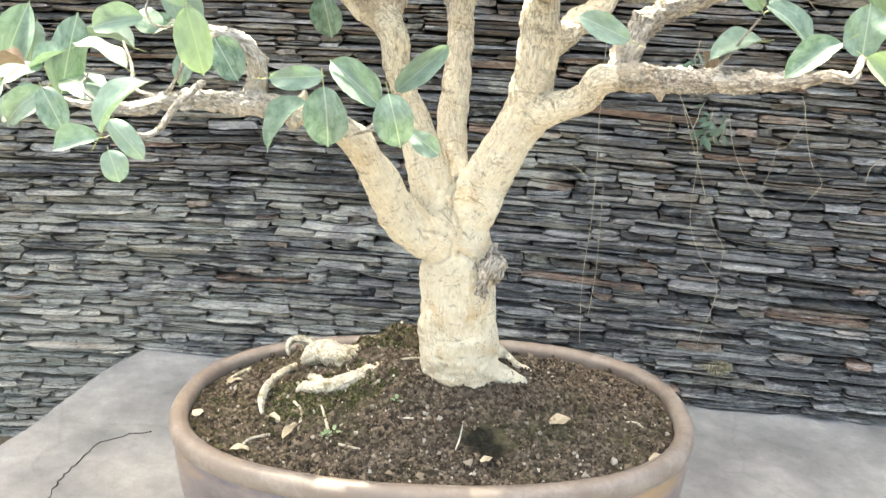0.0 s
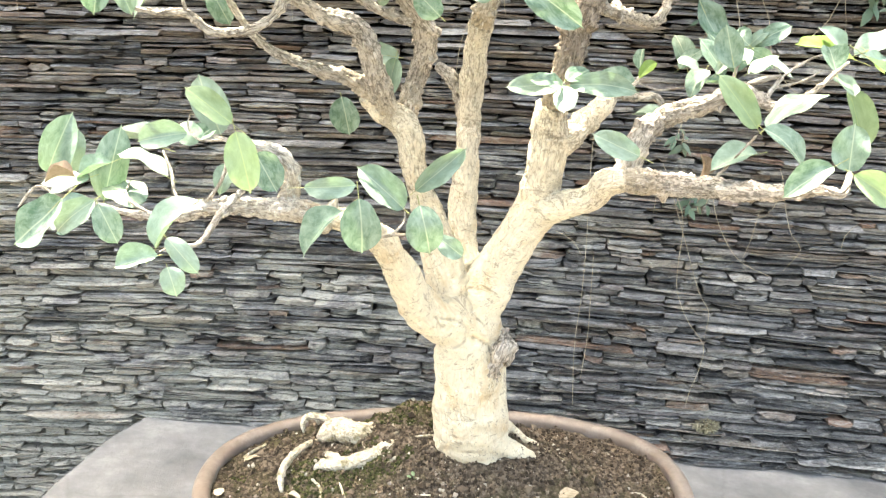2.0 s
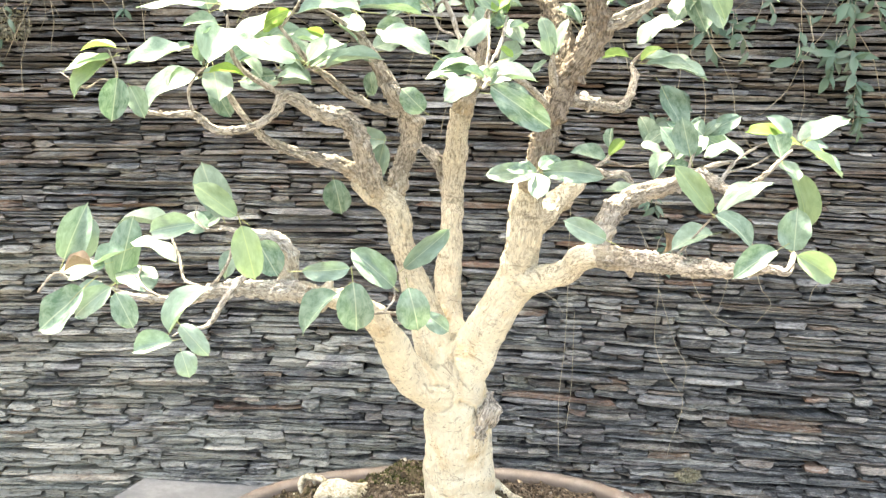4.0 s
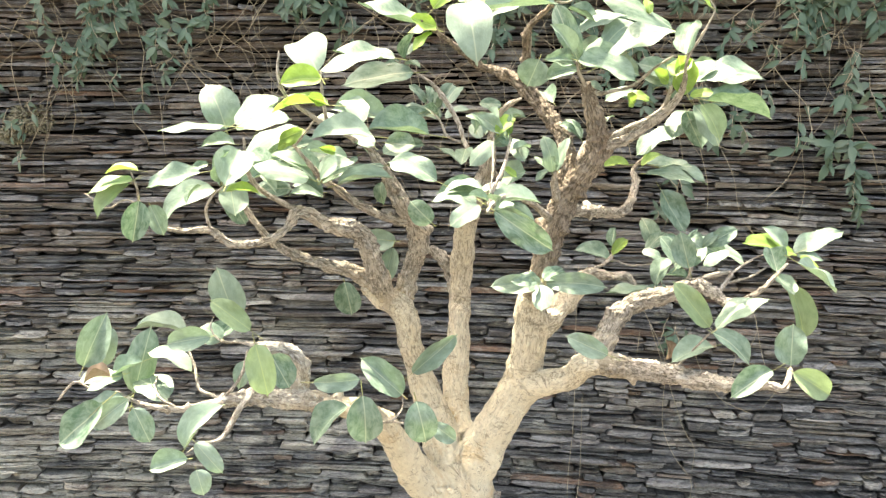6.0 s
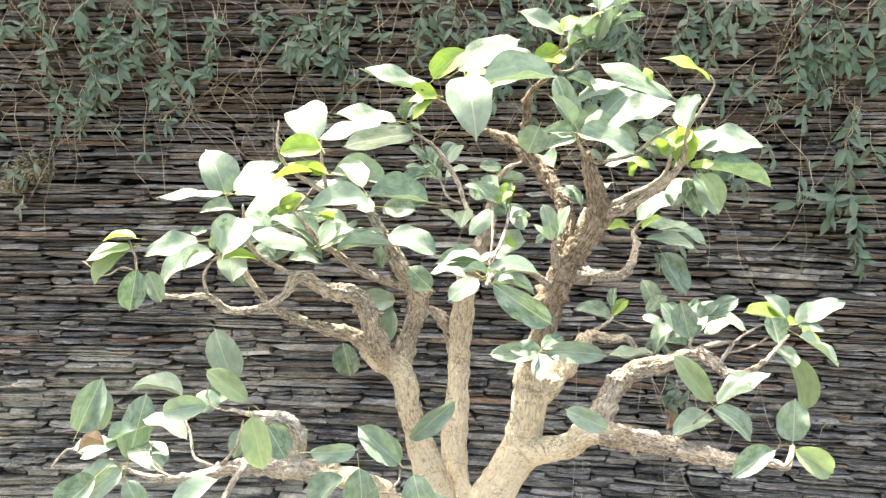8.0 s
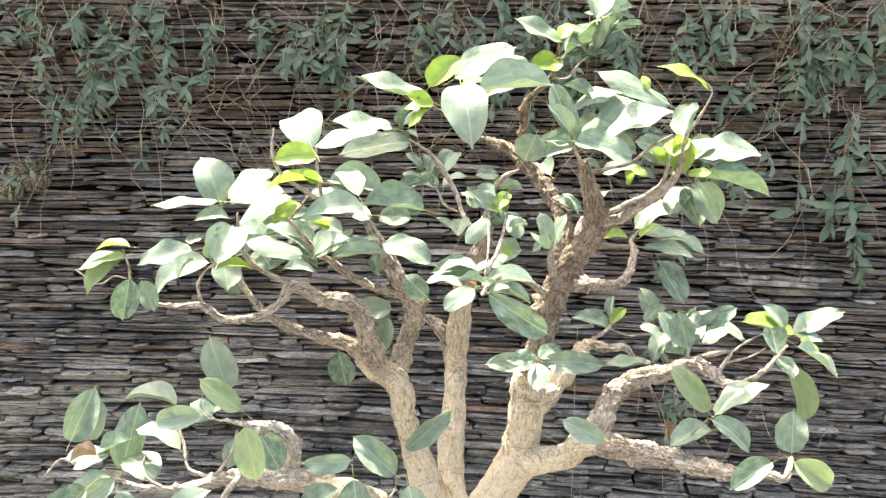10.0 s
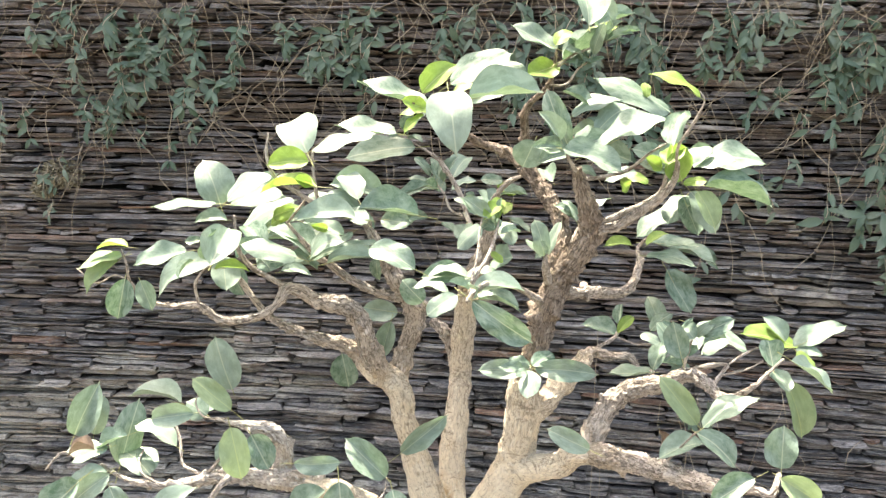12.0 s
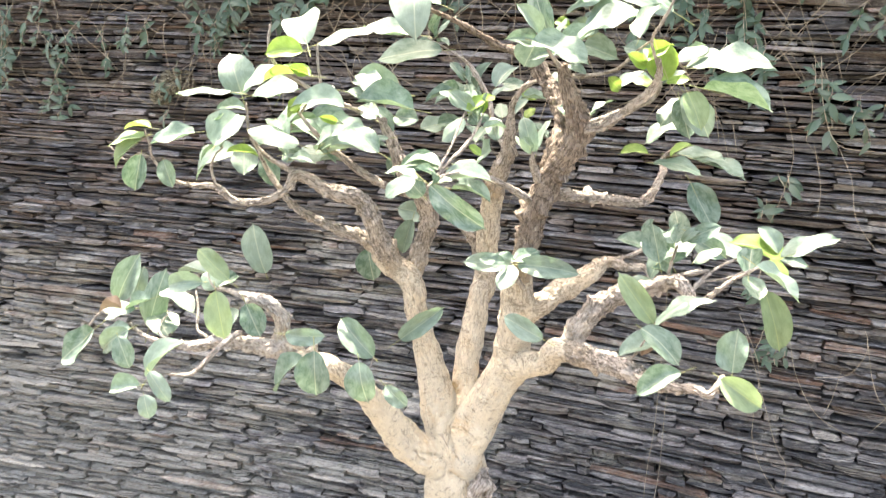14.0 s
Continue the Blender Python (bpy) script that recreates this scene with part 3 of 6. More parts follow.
def soil_height(x, y):
    d = math.hypot((x + 0.02) / 0.2, (y - 1.255) / 0.13)
    left = math.hypot((x + 0.17) / 0.14, (y - 1.34) / 0.09)
    heap = math.hypot((x + 0.1) / 0.06, (y - 1.35) / 0.06)
    h = 0.62 + 0.098 * math.exp(-d * d) + 0.04 * math.exp(-left * left) + 0.035 * math.exp(-heap * heap)
    bank = math.hypot((x + 0.215) / 0.085, (y - 1.285) / 0.055)
    h += 0.012 * math.exp(-bank * bank)
    h += 0.006 * noise.noise((x * 22, y * 22, 0)) + 0.004 * noise.noise((x * 60, y * 60, 3)) + 0.002 * noise.noise((x * 150, y * 150, 7))
    pit = math.hypot((x - PIT[0]) / 0.045, (y - PIT[1]) / 0.028)
    h -= 0.012 * math.exp(-pit * pit)
    clod = max(0.0, noise.noise((x * 38, y * 38, 11)) - 0.1)
    h += 0.018 * clod + 0.004 * noise.noise((x * 90, y * 90, 4))
    return h


def build_soil():
    verts, faces = [(CX, CY, soil_height(CX, CY))], []
    rings, segs = 70, 160
    for i in range(1, rings + 1):
        for k in range(segs):
            x, y = oval(2 * math.pi * k / segs, 0.384 * i / rings, 0.226 * i / rings)
            verts.append((x, y, soil_height(x, y)))
    for k in range(segs):
        faces.append((0, 1 + k, 1 + (k + 1) % segs))
    for i in range(rings - 1):
        for k in range(segs):
            j = (k + 1) % segs
            faces.append((1 + i * segs + k, 1 + (i + 1) * segs + k, 1 + (i + 1) * segs + j, 1 + i * segs + j))
    return mesh_from("soil", verts, faces, SOIL, True)


tagged(new("potting_soil", build_soil()), "dark crumbly potting soil mounded round the trunk", "soil", "", "stuff")


# ---- the tree ----
tree = tagged(new("bonsai_tree", None), "fig bonsai with a pale thick trunk and broad green leaves", "tree")
tree.location = (0, 0, 0)
limbs, limb_lines = [], []


def limb(points):
    limbs.append(tube_data(points, 22, 0.006, 0.1, 0.02, len(limbs)))
    limb_lines.append(spline(points, 0.006))


limb([(0.004, 1.275, 0.634, 0.0433), (-0.001, 1.265, 0.670, 0.0502), (-0.012, 1.255, 0.709, 0.0583), (-0.017, 1.245, 0.762, 0.0615), (-0.020, 1.235, 0.823, 0.0568), (-0.021, 1.230, 0.879, 0.0558), (-0.024, 1.225, 0.925, 0.0517), (-0.025, 1.230, 0.955, 0.0440), (-0.026, 1.240, 0.972, 0.0250)])
limb([(-0.030, 1.215, 0.915, 0.0245), (-0.054, 1.205, 0.934, 0.0310), (-0.083, 1.182, 0.956, 0.0310), (-0.108, 1.150, 0.998, 0.0269), (-0.123, 1.115, 1.045, 0.0231), (-0.139, 1.075, 1.092, 0.0207), (-0.156, 1.045, 1.122, 0.0181), (-0.178, 1.030, 1.139, 0.0159), (-0.208, 1.030, 1.148, 0.0145), (-0.250, 1.040, 1.153, 0.0140)])
limb([(-0.039, 1.230, 0.948, 0.0286), (-0.057, 1.240, 0.988, 0.0310), (-0.068, 1.250, 1.027, 0.0309), (-0.084, 1.260, 1.074, 0.0259), (-0.105, 1.265, 1.137, 0.0216), (-0.117, 1.260, 1.177, 0.0197), (-0.117, 1.255, 1.209, 0.0211), (-0.130, 1.255, 1.233, 0.0219), (-0.157, 1.250, 1.253, 0.0200), (-0.181, 1.240, 1.281, 0.0180)])
limb([(-0.021, 1.260, 1.000, 0.0206), (-0.033, 1.300, 1.032, 0.0227), (-0.037, 1.330, 1.077, 0.0238), (-0.033, 1.350, 1.125, 0.0213), (-0.031, 1.370, 1.190, 0.0187), (-0.029, 1.395, 1.182, 0.0211), (-0.027, 1.395, 1.254, 0.0200), (-0.021, 1.385, 1.323, 0.0198), (-0.014, 1.370, 1.376, 0.0185)])
limb([(-0.014, 1.225, 0.964, 0.0406), (0.008, 1.220, 1.004, 0.0360), (0.033, 1.210, 1.056, 0.0329), (0.054, 1.200, 1.102, 0.0314), (0.068, 1.185, 1.151, 0.0284), (0.074, 1.170, 1.202, 0.0268), (0.075, 1.165, 1.243, 0.0257), (0.079, 1.155, 1.281, 0.0220)])
limb([(0.048, 1.210, 1.068, 0.0234), (0.072, 1.190, 1.115, 0.0235), (0.105, 1.150, 1.140, 0.0196), (0.136, 1.120, 1.160, 0.0176), (0.146, 1.100, 1.182, 0.0189), (0.176, 1.080, 1.191, 0.0178)])
limb([(0.082, 1.170, 1.211, 0.0173), (0.111, 1.200, 1.228, 0.0185), (0.144, 1.260, 1.243, 0.0183), (0.172, 1.310, 1.258, 0.0161), (0.185, 1.335, 1.269, 0.0125)])
limb([(0.004, 1.210, 0.745, 0.0250), (0.033, 1.237, 0.714, 0.0205), (0.066, 1.247, 0.692, 0.0165), (0.096, 1.255, 0.677, 0.0135), (0.130, 1.262, 0.660, 0.0095), (0.160, 1.265, 0.642, 0.0060)])
limb([(0.033, 1.266, 0.735, 0.0159), (0.057, 1.299, 0.712, 0.0091), (0.074, 1.290, 0.700, 0.0068), (0.100, 1.292, 0.685, 0.0045)])
limb([(0.005, 1.200, 0.972, 0.0119), (0.026, 1.200, 0.984, 0.0103), (0.035, 1.200, 0.992, 0.0055)])


CREASES = (((-0.066, 0.963), (-0.044, 0.956), (-0.031, 0.94), (-0.036, 0.917), (-0.052, 0.904)), ((-0.031, 1.012), (-0.036, 0.984), (-0.016, 0.958), (-0.004, 0.945)),
           ((-0.075, 0.968), (-0.066, 0.95)), ((-0.02, 0.93), (0.004, 0.915), (0.01, 0.9)))


def crease(x, z):
    """How deep the folds of old branch collars are at a place on the front of the trunk, 0 to 1."""
    best = 1.0
    for line in CREASES:
        for (ax, az), (bx, bz) in zip(line, line[1:]):
            t = max(0.0, min(1.0, ((x - ax) * (bx - ax) + (z - az) * (bz - az)) / ((bx - ax) ** 2 + (bz - az) ** 2)))
            best = min(best, math.hypot(x - ax - t * (bx - ax), z - az - t * (bz - az)))
    return math.exp(-(best / 0.0036) ** 2)


def merged_trunk():
    """The limbs melted into one skin, with bark furrowed along each limb."""
    raw = new("trunk_core", mesh_from("trunk_core", *joined(limbs), BARK_PALE))
    mod = raw.modifiers.new("merge", "REMESH")
    mod.mode = "VOXEL"
    mod.voxel_size = 0.0023
    mod = raw.modifiers.new("even", "SMOOTH")
    mod.factor = 0.5
    mod.iterations = 2
    me = bpy.data.meshes.new_from_object(raw.evaluated_get(bpy.context.evaluated_depsgraph_get()))
    bpy.data.objects.remove(raw)
    at, way, along = [], [], []
    for line in limb_lines:
        if line[-1][2] < line[0][2]:
            continue
        run = float(line[0][2])
        for i in range(len(line) - 1):
            d = line[i + 1][:3] - line[i][:3]
            at.append(line[i][:3])
            way.append(d / np.linalg.norm(d))
            along.append(run)
            run += np.linalg.norm(d)
    at, way, along = np.array(at), np.array(way), np.array(along)
    n = len(me.vertices)
    co, nor = np.empty(n * 3), np.empty(n * 3)
    me.vertices.foreach_get("co", co)
    me.vertices.foreach_get("normal", nor)
    co, nor = co.reshape(-1, 3), nor.reshape(-1, 3)
    deep, grains, young, out = [], [], [], co.copy()
    for a in range(0, n, 4000):
        p = co[a:a + 4000]
        far = ((p[:, None, :] - at[None]) ** 2).sum(2)
        share = np.exp(-(far - far.min(1)[:, None]) / 0.0005)
        share /= share.sum(1)[:, None]
        axis = share @ way
        axis /= np.linalg.norm(axis, axis=1)[:, None]
        v = p - share @ at
        run = (v * axis).sum(1)
        side = v - axis * run[:, None]
        start = share @ along
        for k in range(len(p)):
            q = Vector(p[k])
            c, ax = start[k] + run[k], axis[k]
            g = (side[k][0] - side[k][2] * ax[0] * 0.5, side[k][1] - side[k][2] * ax[1] * 0.5, c)
            old = max(0.0, min(1.0, (p[k][2] - 1.0 + 0.12 * noise.noise(q * 14)) / 0.24))
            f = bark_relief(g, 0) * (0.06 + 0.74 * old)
            pit = max(0.0, noise.noise(q * 120) - 0.32)
            lift = 0.0042 * noise.noise(q * 26) + 0.0018 * noise.noise(q * 62) + (0.0004 + 0.0009 * old) * noise.noise(q * 190)
            lift += 0.0005 * noise.noise((q.x * 9, q.y * 9, q.z * 95)) - 0.0022 * f - 0.003 * pit
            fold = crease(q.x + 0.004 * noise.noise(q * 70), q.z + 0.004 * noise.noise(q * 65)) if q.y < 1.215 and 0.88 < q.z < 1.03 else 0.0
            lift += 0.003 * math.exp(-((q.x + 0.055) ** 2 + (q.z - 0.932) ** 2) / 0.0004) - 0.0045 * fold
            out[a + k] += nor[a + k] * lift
            # pits and collar folds darken the bark too, their shade painted as colour
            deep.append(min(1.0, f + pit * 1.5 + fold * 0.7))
            grains.append(g)
            young.append(1 - old * 0.75)
    me.vertices.foreach_set("co", out.ravel())
    me.polygons.foreach_set("use_smooth", [True] * len(me.polygons))
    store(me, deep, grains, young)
    me.update()
    return me


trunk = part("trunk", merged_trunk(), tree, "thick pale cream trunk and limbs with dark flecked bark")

count = [0]


def knot(points):
    part("knot", bark_mesh("knot", points, BARK_TAN, 40, 0.0018, 0.8, 0.004, 260, 0.0, 7), tree, "rough gnarled grey knot on the trunk")


knot([(0.009, 1.205, 0.837, 0.0058), (0.014, 1.190, 0.870, 0.0105), (0.021, 1.185, 0.898, 0.0144), (0.027, 1.200, 0.914, 0.0121), (0.025, 1.215, 0.928, 0.0049)])
knot([(0.034, 1.210, 0.867, 0.0033), (0.036, 1.205, 0.886, 0.0090), (0.039, 1.215, 0.904, 0.0065)])


def on_trunk(p):
    p = np.array(p[:3])
    return any(np.linalg.norm(q[:3] - p) < 0.02 for line in limb_lines for q in line)


def branch(points, bark=BARK_TAN):
    count[0] += 1
    thick = max(p[3] for p in points)
    me = bark_mesh("branch", points, bark, 40 if thick > 0.011 else 26, 0.0021, 0.34, 0.0028, 40, 1.0 if on_trunk(points[0]) else 0.0, count[0])
    part("branch", me, tree, "furrowed dark brown branch with pale flecks" if bark == BARK_BROWN else "rough grey-tan branch with pale lichen")


twig_ends = []


def twig(points):
    count[0] += 1
    twig_ends.append((Vector(points[-1][:3]), Vector(points[-2][:3])))
    part("twig", bark_mesh("twig", points, BARK_TWIG, 10, 0.004, 0.25, 0.0008, 45, 0.0, count[0]), tree)


# lower left branch and its spurs
branch([(-0.203, 1.030, 1.140, 0.0153), (-0.234, 1.030, 1.152, 0.0146), (-0.272, 1.030, 1.156, 0.0139), (-0.307, 1.030, 1.157, 0.0118), (-0.353, 1.020, 1.158, 0.0103), (-0.392, 1.010, 1.150, 0.0082), (-0.429, 1.000, 1.152, 0.0054), (-0.469, 1.000, 1.159, 0.0034), (-0.518, 1.030, 1.167, 0.0024)], BARK_GREY)
branch([(-0.269, 1.040, 1.150, 0.0140), (-0.259, 1.040, 1.182, 0.0125), (-0.259, 1.030, 1.211, 0.0110), (-0.274, 1.020, 1.229, 0.0101), (-0.295, 1.010, 1.237, 0.0080), (-0.319, 1.000, 1.245, 0.0043), (-0.342, 1.000, 1.251, 0.0023)], BARK_GREY)
twig([(-0.311, 1.010, 1.184, 0.0043), (-0.331, 0.970, 1.164, 0.0045), (-0.346, 0.930, 1.139, 0.0031), (-0.362, 0.890, 1.148, 0.0015), (-0.372, 0.860, 1.148, 0.0012)])
twig([(-0.370, 1.020, 1.162, 0.0033), (-0.403, 1.040, 1.167, 0.0025), (-0.414, 1.060, 1.193, 0.0023), (-0.429, 1.080, 1.218, 0.0014)])
twig([(-0.366, 1.020, 1.160, 0.0033), (-0.345, 1.010, 1.184, 0.0027), (-0.330, 1.000, 1.210, 0.0021), (-0.324, 1.000, 1.237, 0.0016)])
twig([(-0.558, 1.050, 1.161, 0.0014), (-0.582, 1.050, 1.174, 0.0020), (-0.610, 1.050, 1.146, 0.0014)])
twig([(-0.419, 1.000, 1.152, 0.0022), (-0.445, 1.000, 1.167, 0.0019), (-0.462, 1.030, 1.173, 0.0014), (-0.467, 1.060, 1.181, 0.0011)])
twig([(-0.322, 1.000, 1.247, 0.0021), (-0.367, 1.030, 1.241, 0.0016), (-0.383, 1.040, 1.256, 0.0014), (-0.378, 1.040, 1.273, 0.0008)])
# upper left boughs
branch([(-0.151, 1.250, 1.242, 0.0164), (-0.163, 1.210, 1.300, 0.0167), (-0.173, 1.180, 1.347, 0.0154), (-0.192, 1.165, 1.374, 0.0140), (-0.227, 1.140, 1.386, 0.0108), (-0.266, 1.110, 1.411, 0.0089), (-0.284, 1.100, 1.387, 0.0064), (-0.316, 1.090, 1.369, 0.0060), (-0.359, 1.080, 1.368, 0.0059), (-0.384, 1.070, 1.389, 0.0055), (-0.418, 1.060, 1.390, 0.0039), (-0.447, 1.050, 1.398, 0.0031), (-0.466, 1.030, 1.427, 0.0023), (-0.467, 1.020, 1.454, 0.0019), (-0.474, 1.020, 1.475, 0.0015)])
branch([(-0.170, 1.240, 1.274, 0.0153), (-0.200, 1.230, 1.297, 0.0121), (-0.244, 1.225, 1.310, 0.0098), (-0.292, 1.220, 1.326, 0.0080), (-0.324, 1.215, 1.346, 0.0062), (-0.350, 1.210, 1.378, 0.0052), (-0.366, 1.200, 1.408, 0.0043), (-0.375, 1.190, 1.434, 0.0030)])
twig([(-0.258, 1.110, 1.408, 0.0052), (-0.292, 1.100, 1.426, 0.0045), (-0.320, 1.090, 1.447, 0.0038), (-0.333, 1.080, 1.475, 0.0031), (-0.333, 1.070, 1.519, 0.0019)])
twig([(-0.385, 1.070, 1.389, 0.0028), (-0.387, 1.060, 1.420, 0.0022), (-0.373, 1.050, 1.442, 0.0015), (-0.354, 1.040, 1.455, 0.0012)])
twig([(-0.473, 1.030, 1.433, 0.0012), (-0.486, 1.020, 1.438, 0.0012), (-0.509, 1.020, 1.427, 0.0012), (-0.537, 1.020, 1.447, 0.0009)])
branch([(-0.127, 1.270, 1.236, 0.0166), (-0.111, 1.280, 1.292, 0.0157), (-0.097, 1.260, 1.344, 0.0159), (-0.105, 1.230, 1.382, 0.0159), (-0.123, 1.210, 1.408, 0.0148), (-0.139, 1.210, 1.441, 0.0113), (-0.157, 1.220, 1.468, 0.0087), (-0.174, 1.220, 1.498, 0.0061)])
branch([(-0.115, 1.220, 1.379, 0.0088), (-0.149, 1.210, 1.388, 0.0070), (-0.186, 1.190, 1.409, 0.0064), (-0.220, 1.170, 1.438, 0.0059), (-0.237, 1.160, 1.451, 0.0050), (-0.258, 1.140, 1.481, 0.0033), (-0.277, 1.130, 1.507, 0.0024)])
twig([(-0.167, 1.220, 1.490, 0.0042), (-0.195, 1.160, 1.513, 0.0033), (-0.223, 1.100, 1.534, 0.0035), (-0.245, 1.070, 1.552, 0.0031), (-0.266, 1.040, 1.572, 0.0027), (-0.276, 1.030, 1.600, 0.0024), (-0.274, 1.030, 1.634, 0.0012)])
twig([(-0.222, 1.100, 1.532, 0.0028), (-0.226, 1.090, 1.575, 0.0025), (-0.228, 1.090, 1.608, 0.0019)])
twig([(-0.273, 1.130, 1.503, 0.0020), (-0.254, 1.120, 1.525, 0.0019), (-0.240, 1.110, 1.542, 0.0013)])
# middle bough
branch([(-0.015, 1.370, 1.366, 0.0190), (-0.005, 1.360, 1.404, 0.0165), (0.013, 1.340, 1.444, 0.0140), (0.020, 1.320, 1.484, 0.0095), (0.024, 1.310, 1.527, 0.0062), (0.044, 1.300, 1.556, 0.0046), (0.069, 1.300, 1.569, 0.0027)])
branch([(-0.032, 1.400, 1.199, 0.0131), (-0.044, 1.410, 1.250, 0.0121), (-0.057, 1.410, 1.281, 0.0111), (-0.083, 1.410, 1.304, 0.0080)])
twig([(0.009, 1.340, 1.453, 0.0053), (-0.019, 1.370, 1.488, 0.0046), (-0.034, 1.390, 1.530, 0.0047), (-0.061, 1.390, 1.574, 0.0047), (-0.078, 1.390, 1.593, 0.0035), (-0.109, 1.370, 1.614, 0.0015), (-0.139, 1.350, 1.631, 0.0011)])
twig([(-0.027, 1.370, 1.493, 0.0023), (-0.051, 1.400, 1.503, 0.0024), (-0.064, 1.420, 1.528, 0.0020), (-0.082, 1.430, 1.550, 0.0016)])
twig([(0.099, 1.120, 1.396, 0.0059), (0.060, 1.050, 1.431, 0.0043), (0.030, 1.000, 1.446, 0.0038), (0.007, 0.960, 1.444, 0.0034), (-0.005, 0.930, 1.433, 0.0025)])
twig([(-0.003, 0.950, 1.439, 0.0023), (0.007, 0.980, 1.460, 0.0023), (0.019, 1.010, 1.478, 0.0024), (0.028, 1.040, 1.500, 0.0021), (0.033, 1.060, 1.522, 0.0012)])
twig([(0.000, 0.960, 1.453, 0.0017), (0.006, 1.000, 1.483, 0.0018), (0.008, 1.040, 1.515, 0.0015), (0.015, 1.060, 1.536, 0.0009)])
twig([(0.106, 1.120, 1.425, 0.0072), (0.099, 1.100, 1.453, 0.0051), (0.099, 1.090, 1.472, 0.0019)])
# tall right bough
branch([(0.079, 1.155, 1.274, 0.0176), (0.087, 1.140, 1.312, 0.0173), (0.097, 1.130, 1.350, 0.0185), (0.107, 1.125, 1.391, 0.0197), (0.123, 1.125, 1.431, 0.0189), (0.144, 1.110, 1.467, 0.0173), (0.158, 1.100, 1.500, 0.0164), (0.152, 1.085, 1.539, 0.0129), (0.142, 1.075, 1.571, 0.0115), (0.135, 1.070, 1.593, 0.0083)], BARK_BROWN)
branch([(0.118, 1.130, 1.415, 0.0149), (0.118, 1.150, 1.462, 0.0144), (0.127, 1.180, 1.496, 0.0129), (0.110, 1.220, 1.535, 0.0122), (0.086, 1.250, 1.568, 0.0124), (0.065, 1.270, 1.593, 0.0119), (0.028, 1.290, 1.612, 0.0082), (0.000, 1.280, 1.620, 0.0067), (-0.042, 1.200, 1.648, 0.0042), (-0.071, 1.120, 1.665, 0.0027), (-0.089, 1.090, 1.676, 0.0016)], BARK_BROWN)
branch([(0.068, 1.270, 1.587, 0.0089), (0.070, 1.240, 1.634, 0.0072), (0.068, 1.200, 1.672, 0.0052), (0.097, 1.150, 1.703, 0.0040), (0.104, 1.130, 1.729, 0.0033), (0.107, 1.120, 1.756, 0.0017)], BARK_BROWN)
twig([(0.103, 1.130, 1.723, 0.0025), (0.126, 1.120, 1.744, 0.0019), (0.157, 1.120, 1.756, 0.0016), (0.188, 1.100, 1.772, 0.0012)])
twig([(0.099, 1.140, 1.705, 0.0026), (0.122, 1.140, 1.706, 0.0019), (0.140, 1.130, 1.730, 0.0016), (0.158, 1.120, 1.738, 0.0009)])
branch([(0.161, 1.100, 1.508, 0.0078), (0.191, 1.090, 1.511, 0.0072), (0.220, 1.080, 1.532, 0.0069), (0.248, 1.070, 1.556, 0.0063), (0.263, 1.060, 1.580, 0.0048), (0.263, 1.040, 1.604, 0.0024)], BARK_TAN)
twig([(0.168, 1.110, 1.512, 0.0044), (0.214, 1.130, 1.531, 0.0049), (0.256, 1.140, 1.553, 0.0039), (0.266, 1.120, 1.589, 0.0027)])
twig([(0.263, 1.050, 1.592, 0.0024), (0.254, 1.000, 1.624, 0.0020), (0.265, 0.990, 1.646, 0.0023), (0.279, 0.980, 1.679, 0.0014), (0.272, 0.980, 1.693, 0.0008)])
twig([(0.136, 1.070, 1.586, 0.0037), (0.123, 1.050, 1.604, 0.0027), (0.116, 1.030, 1.620, 0.0015)])
twig([(0.142, 1.080, 1.576, 0.0043), (0.175, 1.100, 1.580, 0.0028), (0.206, 1.100, 1.589, 0.0025), (0.232, 1.080, 1.613, 0.0022), (0.254, 1.060, 1.629, 0.0012)])
twig([(0.140, 1.140, 1.480, 0.0053), (0.148, 1.160, 1.499, 0.0033), (0.156, 1.170, 1.509, 0.0017)])
branch([(0.127, 1.150, 1.405, 0.0090), (0.178, 1.240, 1.393, 0.0092), (0.238, 1.320, 1.379, 0.0086), (0.260, 1.340, 1.398, 0.0067), (0.271, 1.360, 1.429, 0.0060), (0.268, 1.370, 1.446, 0.0037), (0.287, 1.370, 1.469, 0.0020)], BARK_TAN)
# lower right bough
branch([(0.165, 1.090, 1.186, 0.0147), (0.175, 1.100, 1.209, 0.0164), (0.193, 1.130, 1.236, 0.0163), (0.216, 1.145, 1.256, 0.0156), (0.246, 1.140, 1.272, 0.0143), (0.274, 1.120, 1.286, 0.0120), (0.305, 1.100, 1.303, 0.0105), (0.324, 1.070, 1.299, 0.0099), (0.330, 1.040, 1.294, 0.0066), (0.343, 1.010, 1.301, 0.0049), (0.360, 0.980, 1.324, 0.0037), (0.379, 0.990, 1.339, 0.0026), (0.411, 1.030, 1.349, 0.0019)])
branch([(0.168, 1.085, 1.188, 0.0170), (0.204, 1.060, 1.192, 0.0167), (0.237, 1.030, 1.194, 0.0151), (0.270, 0.980, 1.202, 0.0130), (0.296, 0.940, 1.208, 0.0108), (0.321, 0.910, 1.216, 0.0070), (0.343, 0.890, 1.224, 0.0055), (0.359, 0.880, 1.223, 0.0048), (0.373, 0.900, 1.242, 0.0028)])
twig([(0.326, 1.060, 1.296, 0.0028), (0.341, 1.070, 1.314, 0.0032), (0.351, 1.080, 1.326, 0.0029), (0.325, 1.100, 1.316, 0.0039), (0.298, 1.120, 1.302, 0.0030)])
twig([(0.338, 1.070, 1.312, 0.0019), (0.375, 1.070, 1.322, 0.0016), (0.398, 1.070, 1.336, 0.0013)])
